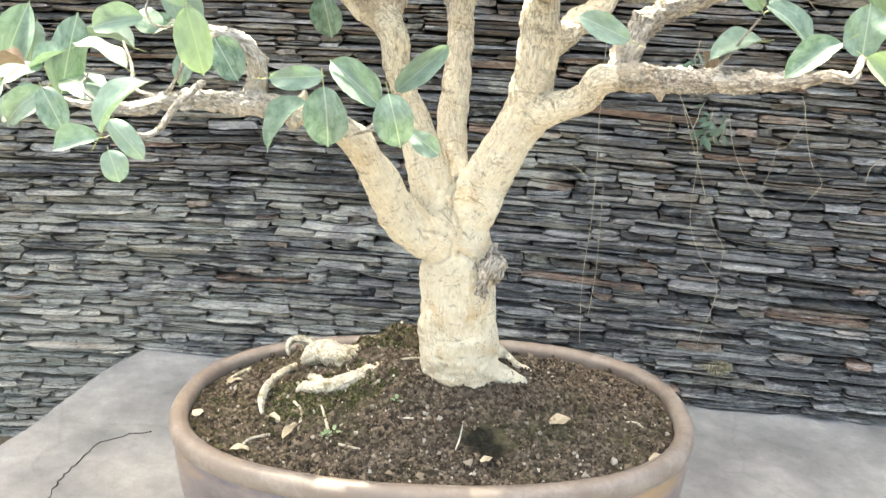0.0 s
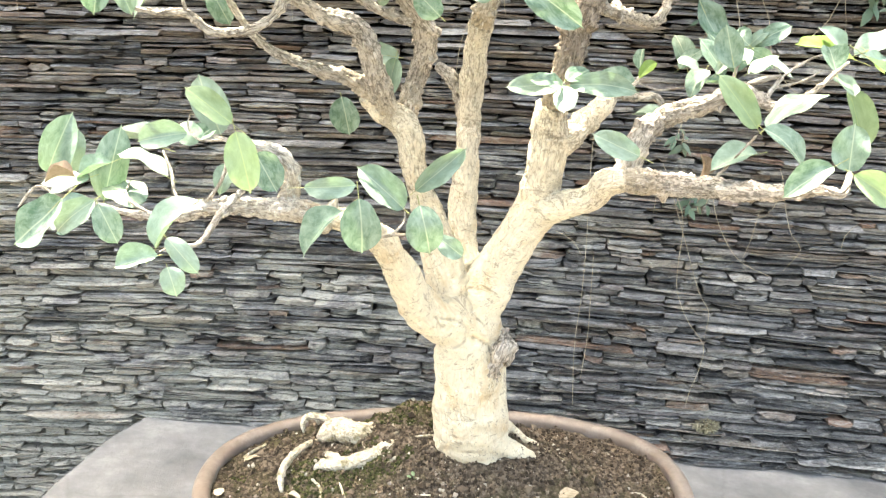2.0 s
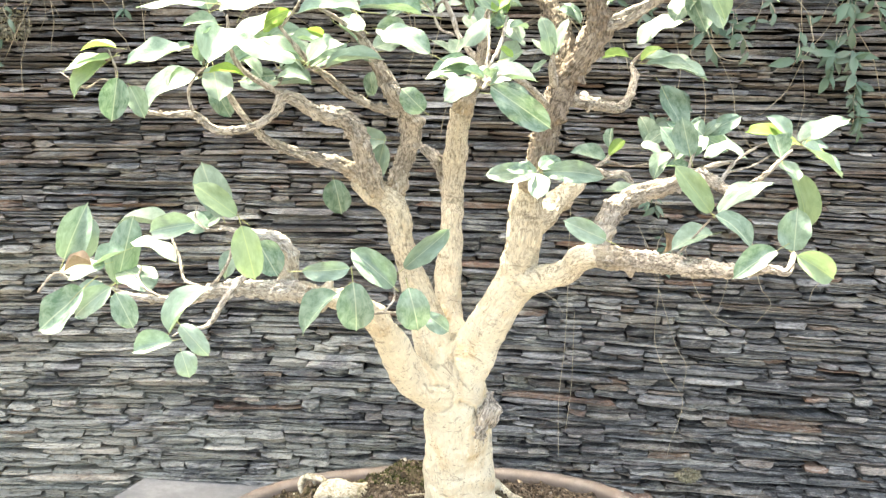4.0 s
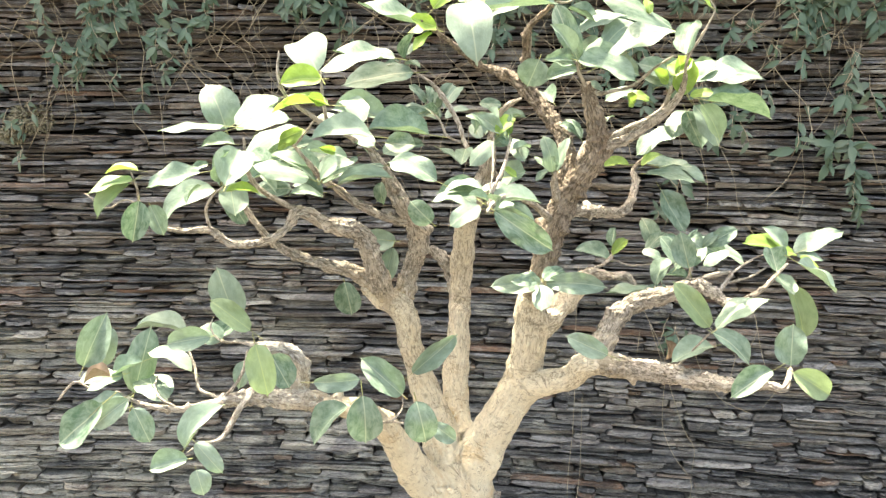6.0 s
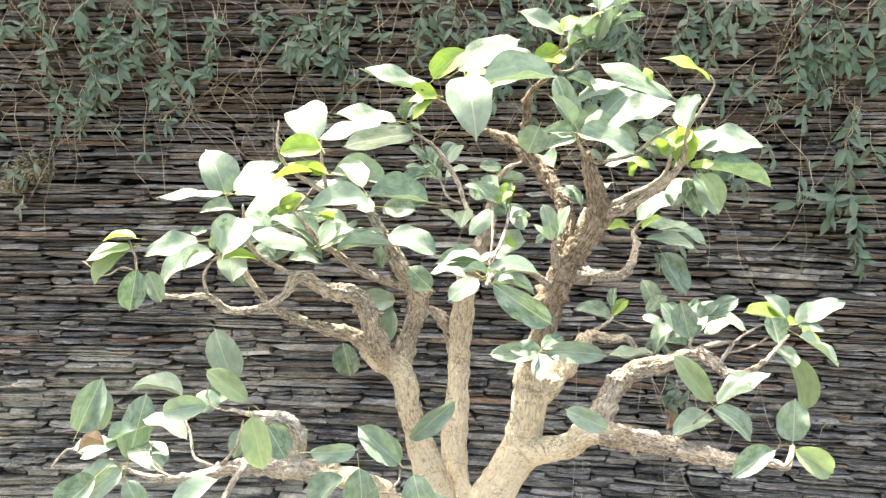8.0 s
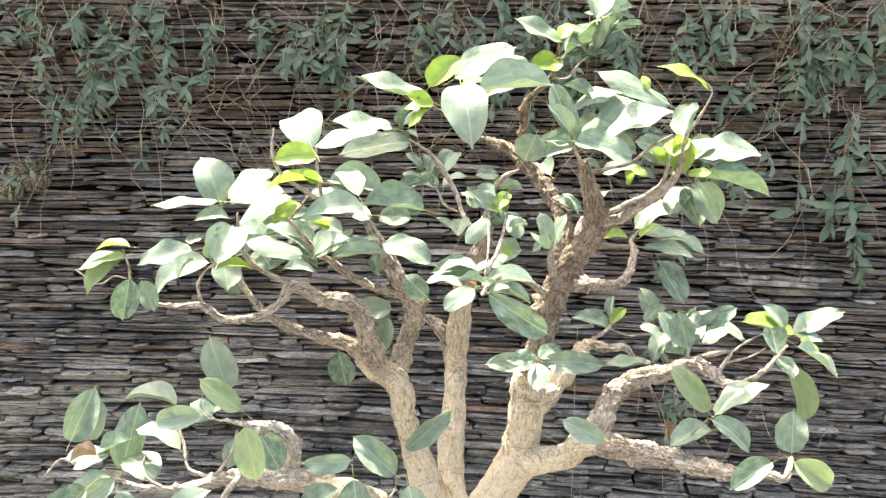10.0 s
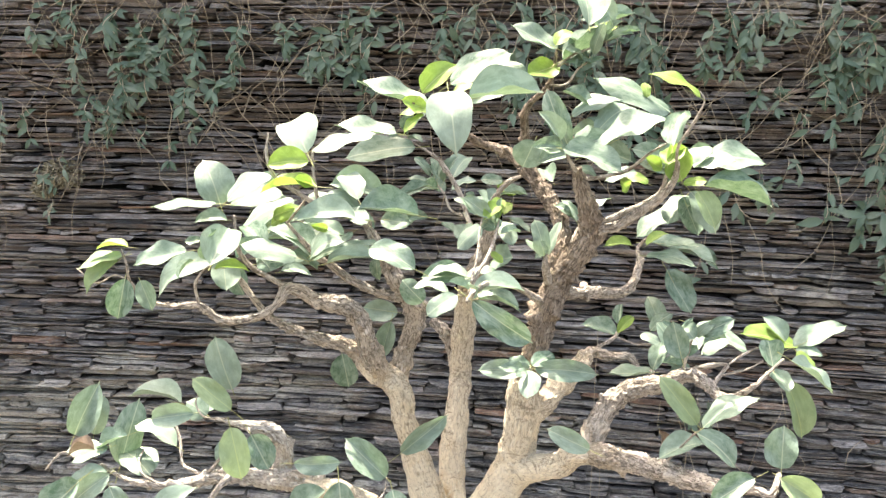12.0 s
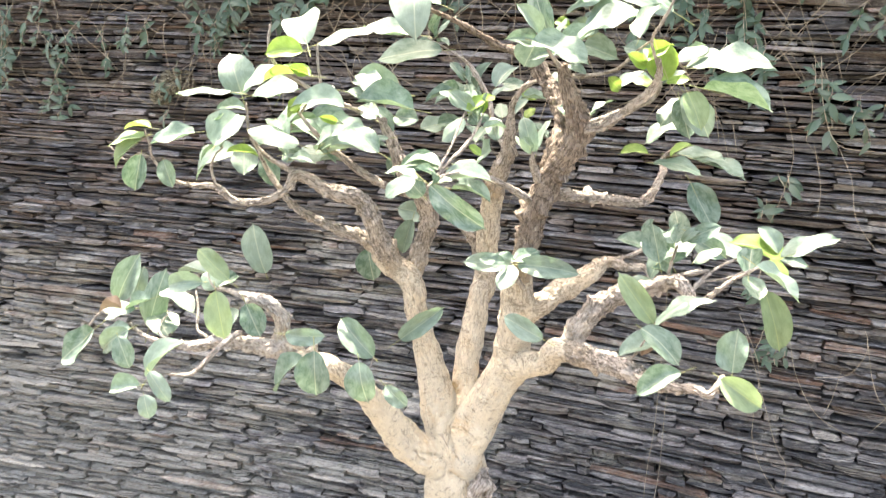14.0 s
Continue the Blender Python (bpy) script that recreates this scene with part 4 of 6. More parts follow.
twig([(0.351, 1.080, 1.324, 0.0019), (0.378, 1.080, 1.344, 0.0016), (0.405, 1.080, 1.356, 0.0013)])
twig([(0.249, 1.000, 1.200, 0.0024), (0.268, 0.990, 1.229, 0.0018), (0.285, 0.950, 1.273, 0.0014)])
twig([(0.296, 1.110, 1.300, 0.0026), (0.300, 1.100, 1.328, 0.0023), (0.307, 1.100, 1.357, 0.0016)])
branch([(0.175, 1.320, 1.267, 0.0114), (0.197, 1.340, 1.272, 0.0096), (0.228, 1.340, 1.265, 0.0077), (0.257, 1.340, 1.267, 0.0068), (0.273, 1.330, 1.249, 0.0053), (0.295, 1.310, 1.248, 0.0033)])
twig([(0.182, 1.340, 1.268, 0.0035), (0.239, 1.420, 1.277, 0.0032), (0.259, 1.450, 1.298, 0.0021)])
twig([(0.246, 1.430, 1.279, 0.0020), (0.280, 1.420, 1.269, 0.0020), (0.316, 1.400, 1.276, 0.0016)])
twig([(0.090, 1.130, 1.263, 0.0047), (0.083, 1.090, 1.296, 0.0029), (0.080, 1.070, 1.315, 0.0019)])
twig([(-0.157, 1.030, 1.119, 0.0022), (-0.131, 1.010, 1.130, 0.0022), (-0.111, 0.980, 1.140, 0.0016)])
twig([(-0.131, 1.010, 1.130, 0.0016), (-0.117, 1.030, 1.141, 0.0014), (-0.117, 1.060, 1.152, 0.0011)])


def leaf_shape(fold, bow, wave, low, high, droop, seed, material):
    """A leaf blade of length 1 along y and width 1 along x, wavy at its margin."""
    verts, faces = [], []
    rows, cols = 22, 9
    top = low / (low + high)
    most = top ** low * (1 - top) ** high
    for i in range(rows + 1):
        s = i / rows
        blade = min(s / 0.95, 1.0)
        w = max(blade, 0.0001) ** low * (1 - blade) ** high / most
        w = max(w, 0.07 + 0.5 * (0.96 - s)) if 0.9 < s < 0.96 and w < 0.1 else max(w, 1.7 * (1 - s)) if s >= 0.96 else w
        w = max(w, 0.014) * 0.5
        for k in range(cols):
            u = k / (cols - 1) * 2 - 1
            edge = 1 + 0.07 * noise.noise((u * 1.5, s * 4.5, seed * 3.7)) + 0.03 * noise.noise((u * 2, s * 12, seed))
            zz = fold * abs(u) ** 1.3 * w + bow * 4 * s * (1 - s) - droop * s ** 2.5
            zz += wave * 0.22 * abs(u) ** 1.6 * math.sin(s * 10 + seed * 2.1 + u * 1.8) * (w + 0.05) + 0.02 * noise.noise((u * 1.2, s * 2.5, seed + 20))
            bend = 0.06 * math.sin(seed * 1.7) * math.sin(s * 3.1) + 0.05 * noise.noise((s * 2, seed, 4))
            verts.append((u * w * edge + bend, s, zz))
    for i in range(rows):
        for k in range(cols - 1):
            a = i * cols + k
            faces.append((a, a + 1, a + cols + 1, a + cols))
    return mesh_from("leaf", verts, faces, material, True)


def stalk_shape(reach):
    """The yellowish stalk, running on under the blade as its midrib."""
    verts, faces = [], []
    for i in range(8):
        s = i / 7
        y = -reach + s * (reach + 0.3)
        thick = 0.014 * (1 - 0.6 * s)
        drop = -0.006 - 0.12 * max(0.0, -y) ** 1.5
        for dx, dz in ((thick, 0), (0, thick * 0.6), (-thick, 0), (0, -thick * 0.6)):
            verts.append((dx * 1.2, y, dz + drop))
    for i in range(7):
        for k in range(4):
            j = (k + 1) % 4
            faces.append((i * 4 + k, i * 4 + j, i * 4 + 4 + j, i * 4 + 4 + k))
    return mesh_from("stalk", verts, faces, STALK, True)


FORMS = ((0.12, 0.03, 0.25, 0.5, 0.5, 0.05), (0.35, 0.05, 0.18, 0.55, 0.52, 0.12), (0.05, 0.08, 0.35, 0.5, 0.46, 0.1), (0.25, -0.04, 0.3, 0.58, 0.56, 0.0),
         (0.45, 0.06, 0.15, 0.52, 0.5, 0.16), (0.15, 0.1, 0.4, 0.6, 0.48, 0.08), (-0.1, 0.05, 0.25, 0.5, 0.54, 0.1), (0.3, 0.0, 0.45, 0.48, 0.47, 0.05),
         (0.2, 0.12, 0.2, 0.56, 0.58, 0.2), (0.55, 0.02, 0.25, 0.54, 0.54, 0.05))
mature = [leaf_shape(*f, i, LEAF) for i, f in enumerate(FORMS)]
light = [leaf_shape(*f, i + 60, LEAF_LIGHT_BACKLIT) for i, f in enumerate(FORMS[:2])]
young = [leaf_shape(*f, i + 19, LEAF_YOUNG_BACKLIT) for i, f in enumerate(FORMS[:4])]
withered = [leaf_shape(0.7, 0.15, 0.6, 0.5, 0.6, 0.3, 31, LEAF_DRY), leaf_shape(0.9, 0.1, 0.5, 0.5, 0.6, 0.2, 32, LEAF_DRY)]
stalks = [stalk_shape(0.12), stalk_shape(0.2), stalk_shape(0.3)]
leaf_pick = random.Random(3)


def leaf_matrix(x0, y0, z0, x1, y1, z1, width, roll):
    """A leaf from its stalk's end to its tip; roll turns its face from the front up."""
    a, b = Vector((x0, y0, z0)), Vector((x1, y1, z1))
    way = (b - a)
    size = way.length
    way.normalize()
    face = Vector((0, -1, 0)) - way * -way.y
    face.normalize()
    face = Matrix.Rotation(radians(roll), 3, way) @ face
    side = way.cross(face)
    m = Matrix((side * width, way * size, face * size)).transposed().to_4x4()
    return Matrix.Translation(a) @ m


def leaf(x0, y0, z0, x1, y1, z1, width, roll, forms=None):
    ob = new("leaf", leaf_pick.choice(forms or mature))
    ob.parent = tree
    ob.matrix_basis = leaf_matrix(x0, y0, z0, x1, y1, z1, width * 0.93, roll)
    if forms:
        ob["label"] = "yellow-green leaf, coloured as young and backlit" if forms == young else "light yellowish green leaf, coloured as if backlit" if forms == light else "withered brown leaf"
    part("stalk", leaf_pick.choice(stalks), ob, "thin yellowish leaf stalk")


leaf(-0.465, 1.023, 1.477,  -0.507, 1.017, 1.479,  0.027, 84, young)
leaf(-0.470, 1.014, 1.466,  -0.530, 1.006, 1.450,  0.039, 68, light)
leaf(-0.475, 1.014, 1.460,  -0.523, 1.006, 1.418,  0.039, 43, light)
leaf(-0.449, 0.972, 1.443,  -0.459, 0.968, 1.389,  0.036, -18)
leaf(-0.458, 1.042, 1.428,  -0.440, 1.038, 1.387,  0.028, -26)
leaf(-0.375, 0.995, 1.477,  -0.444, 0.985, 1.461,  0.044, 55)
leaf(-0.404, 1.182, 1.432,  -0.498, 1.178, 1.389,  0.060, 51)
leaf(-0.392, 1.102, 1.480,  -0.415, 1.098, 1.476,  0.015, 37)
leaf(-0.407, 1.272, 1.418,  -0.379, 1.268, 1.366,  0.040, -12)
leaf(-0.371, 1.128, 1.527,  -0.396, 1.132, 1.594,  0.060, 26)
leaf(-0.361, 1.074, 1.534,  -0.450, 1.066, 1.536,  0.055, 81)
leaf(-0.351, 1.096, 1.536,  -0.290, 1.104, 1.577,  0.046, -50)
leaf(-0.360, 1.143, 1.528,  -0.280, 1.137, 1.547,  0.052, -53)
leaf(-0.377, 1.252, 1.478,  -0.292, 1.248, 1.533,  0.060, -56)
leaf(-0.259, 1.150, 1.522,  -0.301, 1.150, 1.513,  0.026, 55, young)
leaf(-0.354, 1.106, 1.507,  -0.400, 1.094, 1.508,  0.029, 56)
leaf(-0.342, 0.992, 1.460,  -0.334, 1.048, 1.506,  0.053, 8)
leaf(-0.359, 1.222, 1.485,  -0.320, 1.178, 1.459,  0.040, -49)
leaf(-0.248, 1.222, 1.449,  -0.332, 1.218, 1.477,  0.055, 70)
leaf(-0.356, 1.150, 1.446,  -0.306, 1.150, 1.472,  0.035, -46)
leaf(-0.377, 1.334, 1.418,  -0.312, 1.326, 1.422,  0.043, -45)
leaf(-0.256, 1.255, 1.439,  -0.299, 1.245, 1.436,  0.027, 62)
leaf(-0.257, 1.281, 1.418,  -0.304, 1.279, 1.418,  0.029, 71)
leaf(-0.237, 1.133, 1.458,  -0.202, 1.167, 1.487,  0.036, -15)
leaf(-0.233, 1.121, 1.451,  -0.184, 1.119, 1.473,  0.033, -55)
leaf(-0.222, 1.203, 1.452,  -0.155, 1.197, 1.462,  0.042, -78)
leaf(-0.218, 1.018, 1.597,  -0.270, 1.002, 1.594,  0.037, 32, young)
leaf(-0.216, 1.031, 1.567,  -0.235, 1.009, 1.575,  0.019, 31, young)
leaf(-0.331, 1.300, 1.475,  -0.267, 1.300, 1.503,  0.044, -52)
leaf(-0.308, 1.318, 1.444,  -0.251, 1.322, 1.482,  0.042, -49)
leaf(-0.354, 1.278, 1.468,  -0.309, 1.282, 1.491,  0.031, -31)
leaf(-0.227, 1.052, 1.607,  -0.266, 1.108, 1.660,  0.062, 19)
leaf(-0.229, 1.094, 1.609,  -0.144, 1.106, 1.641,  0.057, -67)
leaf(-0.136, 1.304, 1.633,  -0.235, 1.296, 1.645,  0.060, 66)
leaf(-0.108, 1.338, 1.610,  -0.229, 1.342, 1.593,  0.060, 45)
leaf(-0.149, 1.241, 1.540,  -0.233, 1.239, 1.555,  0.053, 39)
leaf(-0.210, 1.028, 1.563,  -0.287, 1.032, 1.562,  0.048, 83, young)
leaf(-0.180, 1.196, 1.533,  -0.213, 1.244, 1.572,  0.043, 37)
leaf(-0.079, 1.096, 1.521,  -0.166, 1.084, 1.531,  0.055, 59)
leaf(-0.154, 1.014, 1.523,  -0.234, 1.006, 1.527,  0.050, 58)
leaf(-0.123, 1.451, 1.485,  -0.165, 1.409, 1.471,  0.043, 40)
leaf(-0.137, 1.431, 1.479,  -0.091, 1.429, 1.487,  0.028, -38)
leaf(-0.056, 1.537, 1.548,  -0.029, 1.583, 1.595,  0.044, -24)
leaf(-0.084, 1.414, 1.536,  -0.140, 1.406, 1.521,  0.036, 60)
leaf(-0.065, 1.430, 1.530,  -0.095, 1.470, 1.556,  0.035, 29)
leaf(-0.010, 1.504, 1.546,  -0.057, 1.496, 1.532,  0.031, 65)
leaf(0.003, 1.334, 1.503,  -0.008, 1.366, 1.529,  0.026, 20)
leaf(-0.162, 1.165, 1.500,  -0.199, 1.195, 1.520,  0.033, 40)
leaf(-0.203, 1.099, 1.543,  -0.239, 1.101, 1.546,  0.022, 38)
leaf(0.029, 1.333, 1.551,  0.061, 1.327, 1.536,  0.023, -44, young)
leaf(0.036, 1.321, 1.536,  0.079, 1.319, 1.539,  0.027, -66)
leaf(0.038, 1.332, 1.558,  0.000, 1.328, 1.560,  0.023, 32)
leaf(0.031, 1.420, 1.535,  0.014, 1.380, 1.507,  0.032, 28)
leaf(0.050, 1.364, 1.520,  0.041, 1.336, 1.504,  0.020, 30, young)
leaf(0.106, 1.101, 1.752,  0.042, 1.099, 1.783,  0.044, 53)
leaf(0.103, 1.090, 1.755,  0.125, 1.110, 1.779,  0.024, -34, young)
leaf(0.140, 1.023, 1.774,  0.131, 1.077, 1.840,  0.053, 18)
leaf(0.161, 1.151, 1.786,  0.214, 1.149, 1.808,  0.035, -48)
leaf(0.146, 1.114, 1.771,  0.189, 1.126, 1.787,  0.029, -58, young)
leaf(0.109, 1.128, 1.731,  0.065, 1.092, 1.717,  0.037, 29, young)
leaf(0.115, 1.120, 1.738,  0.192, 1.120, 1.774,  0.053, -79)
leaf(0.110, 1.125, 1.733,  0.160, 1.115, 1.739,  0.032, -67)
leaf(-0.038, 1.099, 1.702,  0.045, 1.101, 1.748,  0.059, -47)
leaf(0.068, 1.115, 1.707,  0.010, 1.125, 1.732,  0.039, 46)
leaf(-0.072, 1.048, 1.688,  -0.030, 1.052, 1.729,  0.037, -29, young)
leaf(-0.075, 1.061, 1.696,  -0.050, 1.059, 1.727,  0.025, -29, young)
leaf(-0.032, 0.948, 1.686,  -0.019, 0.893, 1.621,  0.059, -7)
leaf(-0.009, 0.983, 1.679,  0.083, 0.977, 1.692,  0.058, -55)
leaf(0.041, 1.019, 1.693,  -0.011, 1.021, 1.680,  0.033, 28)
leaf(-0.031, 1.029, 1.689,  0.003, 1.031, 1.698,  0.022, -55, young)
leaf(-0.079, 1.220, 1.677,  -0.186, 1.220, 1.712,  0.060, 68)
leaf(-0.068, 1.096, 1.668,  -0.104, 1.084, 1.680,  0.026, 32, young)
leaf(-0.075, 1.096, 1.661,  -0.102, 1.084, 1.637,  0.023, 56, young)
leaf(-0.068, 1.102, 1.665,  -0.108, 1.098, 1.663,  0.025, 63, young)
leaf(0.034, 1.145, 1.702,  0.073, 1.135, 1.714,  0.026, -23)
leaf(0.123, 1.058, 1.619,  0.090, 1.062, 1.697,  0.033, -8)
leaf(0.272, 1.161, 1.670,  0.167, 1.159, 1.725,  0.060, 52)
leaf(0.156, 1.124, 1.675,  0.116, 1.136, 1.698,  0.030, 59)
leaf(0.130, 1.117, 1.661,  0.197, 1.123, 1.692,  0.046, -64)
leaf(0.162, 1.101, 1.639,  0.216, 1.139, 1.681,  0.049, -39)
leaf(0.132, 1.128, 1.637,  0.168, 1.132, 1.650,  0.032, 1)
leaf(0.157, 1.026, 1.620,  0.251, 1.034, 1.663,  0.060, -64)
leaf(0.135, 1.049, 1.616,  0.178, 1.051, 1.640,  0.031, -39)
leaf(0.110, 0.974, 1.619,  0.184, 0.966, 1.595,  0.049, -52)
leaf(0.160, 1.089, 1.619,  0.209, 1.071, 1.603,  0.037, -27)
leaf(0.082, 1.172, 1.626,  0.065, 1.168, 1.587,  0.051, 3)
leaf(0.130, 1.120, 1.611,  0.085, 1.100, 1.601,  0.031, 34)
leaf(0.241, 0.964, 1.626,  0.259, 0.996, 1.671,  0.036, -47)
leaf(0.273, 0.978, 1.685,  0.214, 0.982, 1.718,  0.042, 67, young)
leaf(0.247, 1.254, 1.575,  0.193, 1.246, 1.568,  0.034, 56)
leaf(0.251, 1.194, 1.566,  0.220, 1.206, 1.580,  0.022, 44, young)
leaf(0.115, 1.257, 1.562,  0.102, 1.303, 1.581,  0.032, 13)
leaf(0.237, 1.153, 1.690,  0.236, 1.167, 1.713,  0.016, 12, young)
leaf(0.261, 1.118, 1.587,  0.224, 1.122, 1.603,  0.025, 24)
leaf(0.132, 1.145, 1.643,  0.109, 1.155, 1.655,  0.018, 24, young)
leaf(0.136, 1.102, 1.589,  0.168, 1.098, 1.581,  0.021, -59)
leaf(0.250, 1.038, 1.600,  0.275, 1.082, 1.627,  0.036, -52, young)
leaf(0.308, 1.174, 1.595,  0.414, 1.166, 1.604,  0.060, -54)
leaf(0.283, 1.097, 1.604,  0.323, 1.103, 1.624,  0.028, -47)
leaf(0.274, 1.055, 1.575,  0.303, 1.045, 1.580,  0.019, -51, young)
leaf(0.321, 1.135, 1.568,  0.414, 1.125, 1.545,  0.056, -76)
leaf(0.296, 1.114, 1.561,  0.335, 1.106, 1.504,  0.043, -22)
leaf(0.291, 1.134, 1.552,  0.309, 1.106, 1.500,  0.038, -2)
leaf(0.301, 1.161, 1.552,  0.267, 1.119, 1.518,  0.040, 50)
leaf(0.314, 1.242, 1.515,  0.242, 1.238, 1.484,  0.049, 63)
leaf(0.289, 1.375, 1.456,  0.368, 1.365, 1.453,  0.049, -73)
leaf(0.317, 1.392, 1.449,  0.405, 1.388, 1.423,  0.057, -71)
leaf(0.248, 1.304, 1.460,  0.203, 1.296, 1.462,  0.028, 61, young)
leaf(0.262, 1.099, 1.604,  0.211, 1.101, 1.620,  0.033, 29)
leaf(0.317, 1.363, 1.412,  0.360, 1.357, 1.339,  0.053, -26)
leaf(0.281, 1.359, 1.453,  0.314, 1.361, 1.477,  0.026, -66, young)
leaf(-0.067, 0.916, 1.474,  -0.126, 0.924, 1.499,  0.040, 45)
leaf(-0.010, 1.004, 1.449,  -0.067, 0.996, 1.453,  0.036, 41)
leaf(-0.028, 0.959, 1.438,  -0.074, 0.961, 1.446,  0.029, 77)
leaf(-0.015, 0.906, 1.445,  -0.052, 0.894, 1.423,  0.028, 35)
leaf(0.001, 0.980, 1.434,  0.066, 0.980, 1.448,  0.041, -69)
leaf(0.008, 1.003, 1.423,  0.065, 0.997, 1.416,  0.035, -79)
leaf(0.003, 0.912, 1.438,  0.077, 0.908, 1.388,  0.037, -3)
leaf(-0.076, 1.148, 1.388,  -0.109, 1.152, 1.420,  0.038, 2)
leaf(0.009, 1.051, 1.514,  -0.025, 1.049, 1.482,  0.029, 32)
leaf(0.011, 1.060, 1.509,  0.038, 1.080, 1.520,  0.022, -34)
leaf(0.036, 1.095, 1.515,  0.053, 1.065, 1.488,  0.027, -15)
leaf(0.025, 1.088, 1.461,  0.052, 1.032, 1.475,  0.039, -44)
leaf(0.022, 1.031, 1.480,  0.040, 1.029, 1.467,  0.014, -46, young)
leaf(-0.029, 1.007, 1.450,  -0.034, 1.033, 1.468,  0.020, 16)
leaf(0.036, 1.050, 1.443,  -0.017, 1.050, 1.446,  0.033, 75)
leaf(0.116, 1.298, 1.455,  0.092, 1.302, 1.434,  0.020, 60)
leaf(-0.021, 1.322, 1.486,  -0.030, 1.278, 1.464,  0.031, 24)
leaf(-0.006, 0.991, 1.453,  -0.059, 0.989, 1.460,  0.033, 76)
leaf(-0.156, 1.245, 1.439,  -0.156, 1.235, 1.404,  0.023, 26)
leaf(-0.144, 1.422, 1.313,  -0.207, 1.418, 1.322,  0.042, 16)
leaf(-0.143, 1.312, 1.321,  -0.159, 1.308, 1.258,  0.036, 1)
leaf(-0.227, 1.322, 1.260,  -0.214, 1.318, 1.201,  0.048, -13)
leaf(0.082, 1.082, 1.310,  0.007, 1.078, 1.307,  0.030, 24)
leaf(0.088, 1.082, 1.310,  0.178, 1.078, 1.308,  0.034, -23)
leaf(0.081, 1.072, 1.311,  0.076, 1.028, 1.286,  0.033, 13)
leaf(0.084, 1.076, 1.316,  0.116, 1.104, 1.329,  0.028, -44)
leaf(0.082, 1.099, 1.310,  0.048, 1.101, 1.317,  0.022, 61)
leaf(0.260, 1.507, 1.261,  0.193, 1.513, 1.286,  0.045, 57)
leaf(0.312, 1.380, 1.309,  0.295, 1.400, 1.362,  0.037, 5)
leaf(0.285, 1.058, 1.337,  0.271, 1.062, 1.389,  0.036, -13)
leaf(0.300, 1.145, 1.319,  0.267, 1.155, 1.368,  0.037, 36)
leaf(0.302, 1.063, 1.364,  0.287, 1.097, 1.379,  0.028, 9)
leaf(0.336, 1.213, 1.350,  0.418, 1.207, 1.316,  0.055, -69)
leaf(0.329, 1.187, 1.350,  0.376, 1.173, 1.330,  0.034, -22)
leaf(0.280, 1.197, 1.325,  0.251, 1.203, 1.337,  0.020, 44)
leaf(0.295, 1.214, 1.321,  0.268, 1.186, 1.288,  0.032, 42)
leaf(0.303, 1.111, 1.327,  0.326, 1.149, 1.358,  0.033, -46)
leaf(0.294, 1.310, 1.249,  0.217, 1.310, 1.244,  0.048, 85)
leaf(0.456, 1.116, 1.346,  0.375, 1.104, 1.368,  0.053, 68, young)
leaf(0.439, 1.114, 1.353,  0.411, 1.126, 1.387,  0.028, 33)
leaf(0.438, 1.077, 1.354,  0.509, 1.083, 1.385,  0.049, -72)
leaf(0.438, 1.066, 1.353,  0.471, 1.054, 1.351,  0.022, -62)
leaf(0.401, 0.971, 1.362,  0.456, 0.969, 1.324,  0.034, -74)
leaf(0.398, 1.030, 1.337,  0.401, 1.070, 1.366,  0.033, -16)
leaf(0.420, 1.010, 1.364,  0.440, 0.995, 1.340,  0.026, -50, young)
leaf(0.396, 1.032, 1.335,  0.412, 1.000, 1.312,  0.032, -40)
leaf(0.420, 1.042, 1.316,  0.450, 1.038, 1.236,  0.040, -16, light)
leaf(0.384, 0.928, 1.237,  0.385, 0.932, 1.291,  0.042, -21)
leaf(0.287, 0.958, 1.279,  0.238, 0.962, 1.339,  0.032, 6, light)
leaf(0.289, 0.935, 1.283,  0.354, 0.945, 1.326,  0.048, -79)
leaf(0.274, 0.902, 1.287,  0.325, 0.898, 1.250,  0.039, -49)
leaf(0.301, 0.985, 1.245,  0.243, 0.975, 1.230,  0.038, 63)
leaf(0.152, 0.938, 1.248,  0.098, 0.942, 1.272,  0.029, 10)
leaf(0.324, 0.832, 1.261,  0.275, 0.828, 1.231,  0.030, 40)
leaf(0.369, 0.882, 1.243,  0.418, 0.878, 1.214,  0.035, -11, light)
leaf(0.292, 1.348, 1.310,  0.327, 1.352, 1.342,  0.030, -50)
leaf(-0.593, 1.108, 1.179,  -0.556, 1.112, 1.259,  0.049, 7)
leaf(-0.568, 1.118, 1.177,  -0.553, 1.122, 1.236,  0.035, 10)
leaf(-0.502, 1.058, 1.155,  -0.474, 1.062, 1.251,  0.049, 12)
leaf(-0.478, 1.241, 1.190,  -0.562, 1.239, 1.211,  0.054, 83)
leaf(-0.376, 1.012, 1.252,  -0.439, 1.008, 1.242,  0.035, 16)
leaf(-0.416, 1.049, 1.190,  -0.476, 1.051, 1.221,  0.042, 79)
leaf(-0.401, 1.268, 1.208,  -0.432, 1.272, 1.296,  0.057, 10)
leaf(-0.314, 0.978, 1.270,  -0.368, 0.982, 1.311,  0.032, 23, light)
leaf(-0.370, 1.048, 1.238,  -0.401, 1.052, 1.256,  0.035, 33)
leaf(-0.389, 1.080, 1.228,  -0.376, 1.120, 1.241,  0.031, -22)
leaf(-0.292, 0.902, 1.273,  -0.277, 0.898, 1.206,  0.040, -24, light)
leaf(-0.289, 0.982, 1.235,  -0.264, 0.978, 1.189,  0.040, -23)
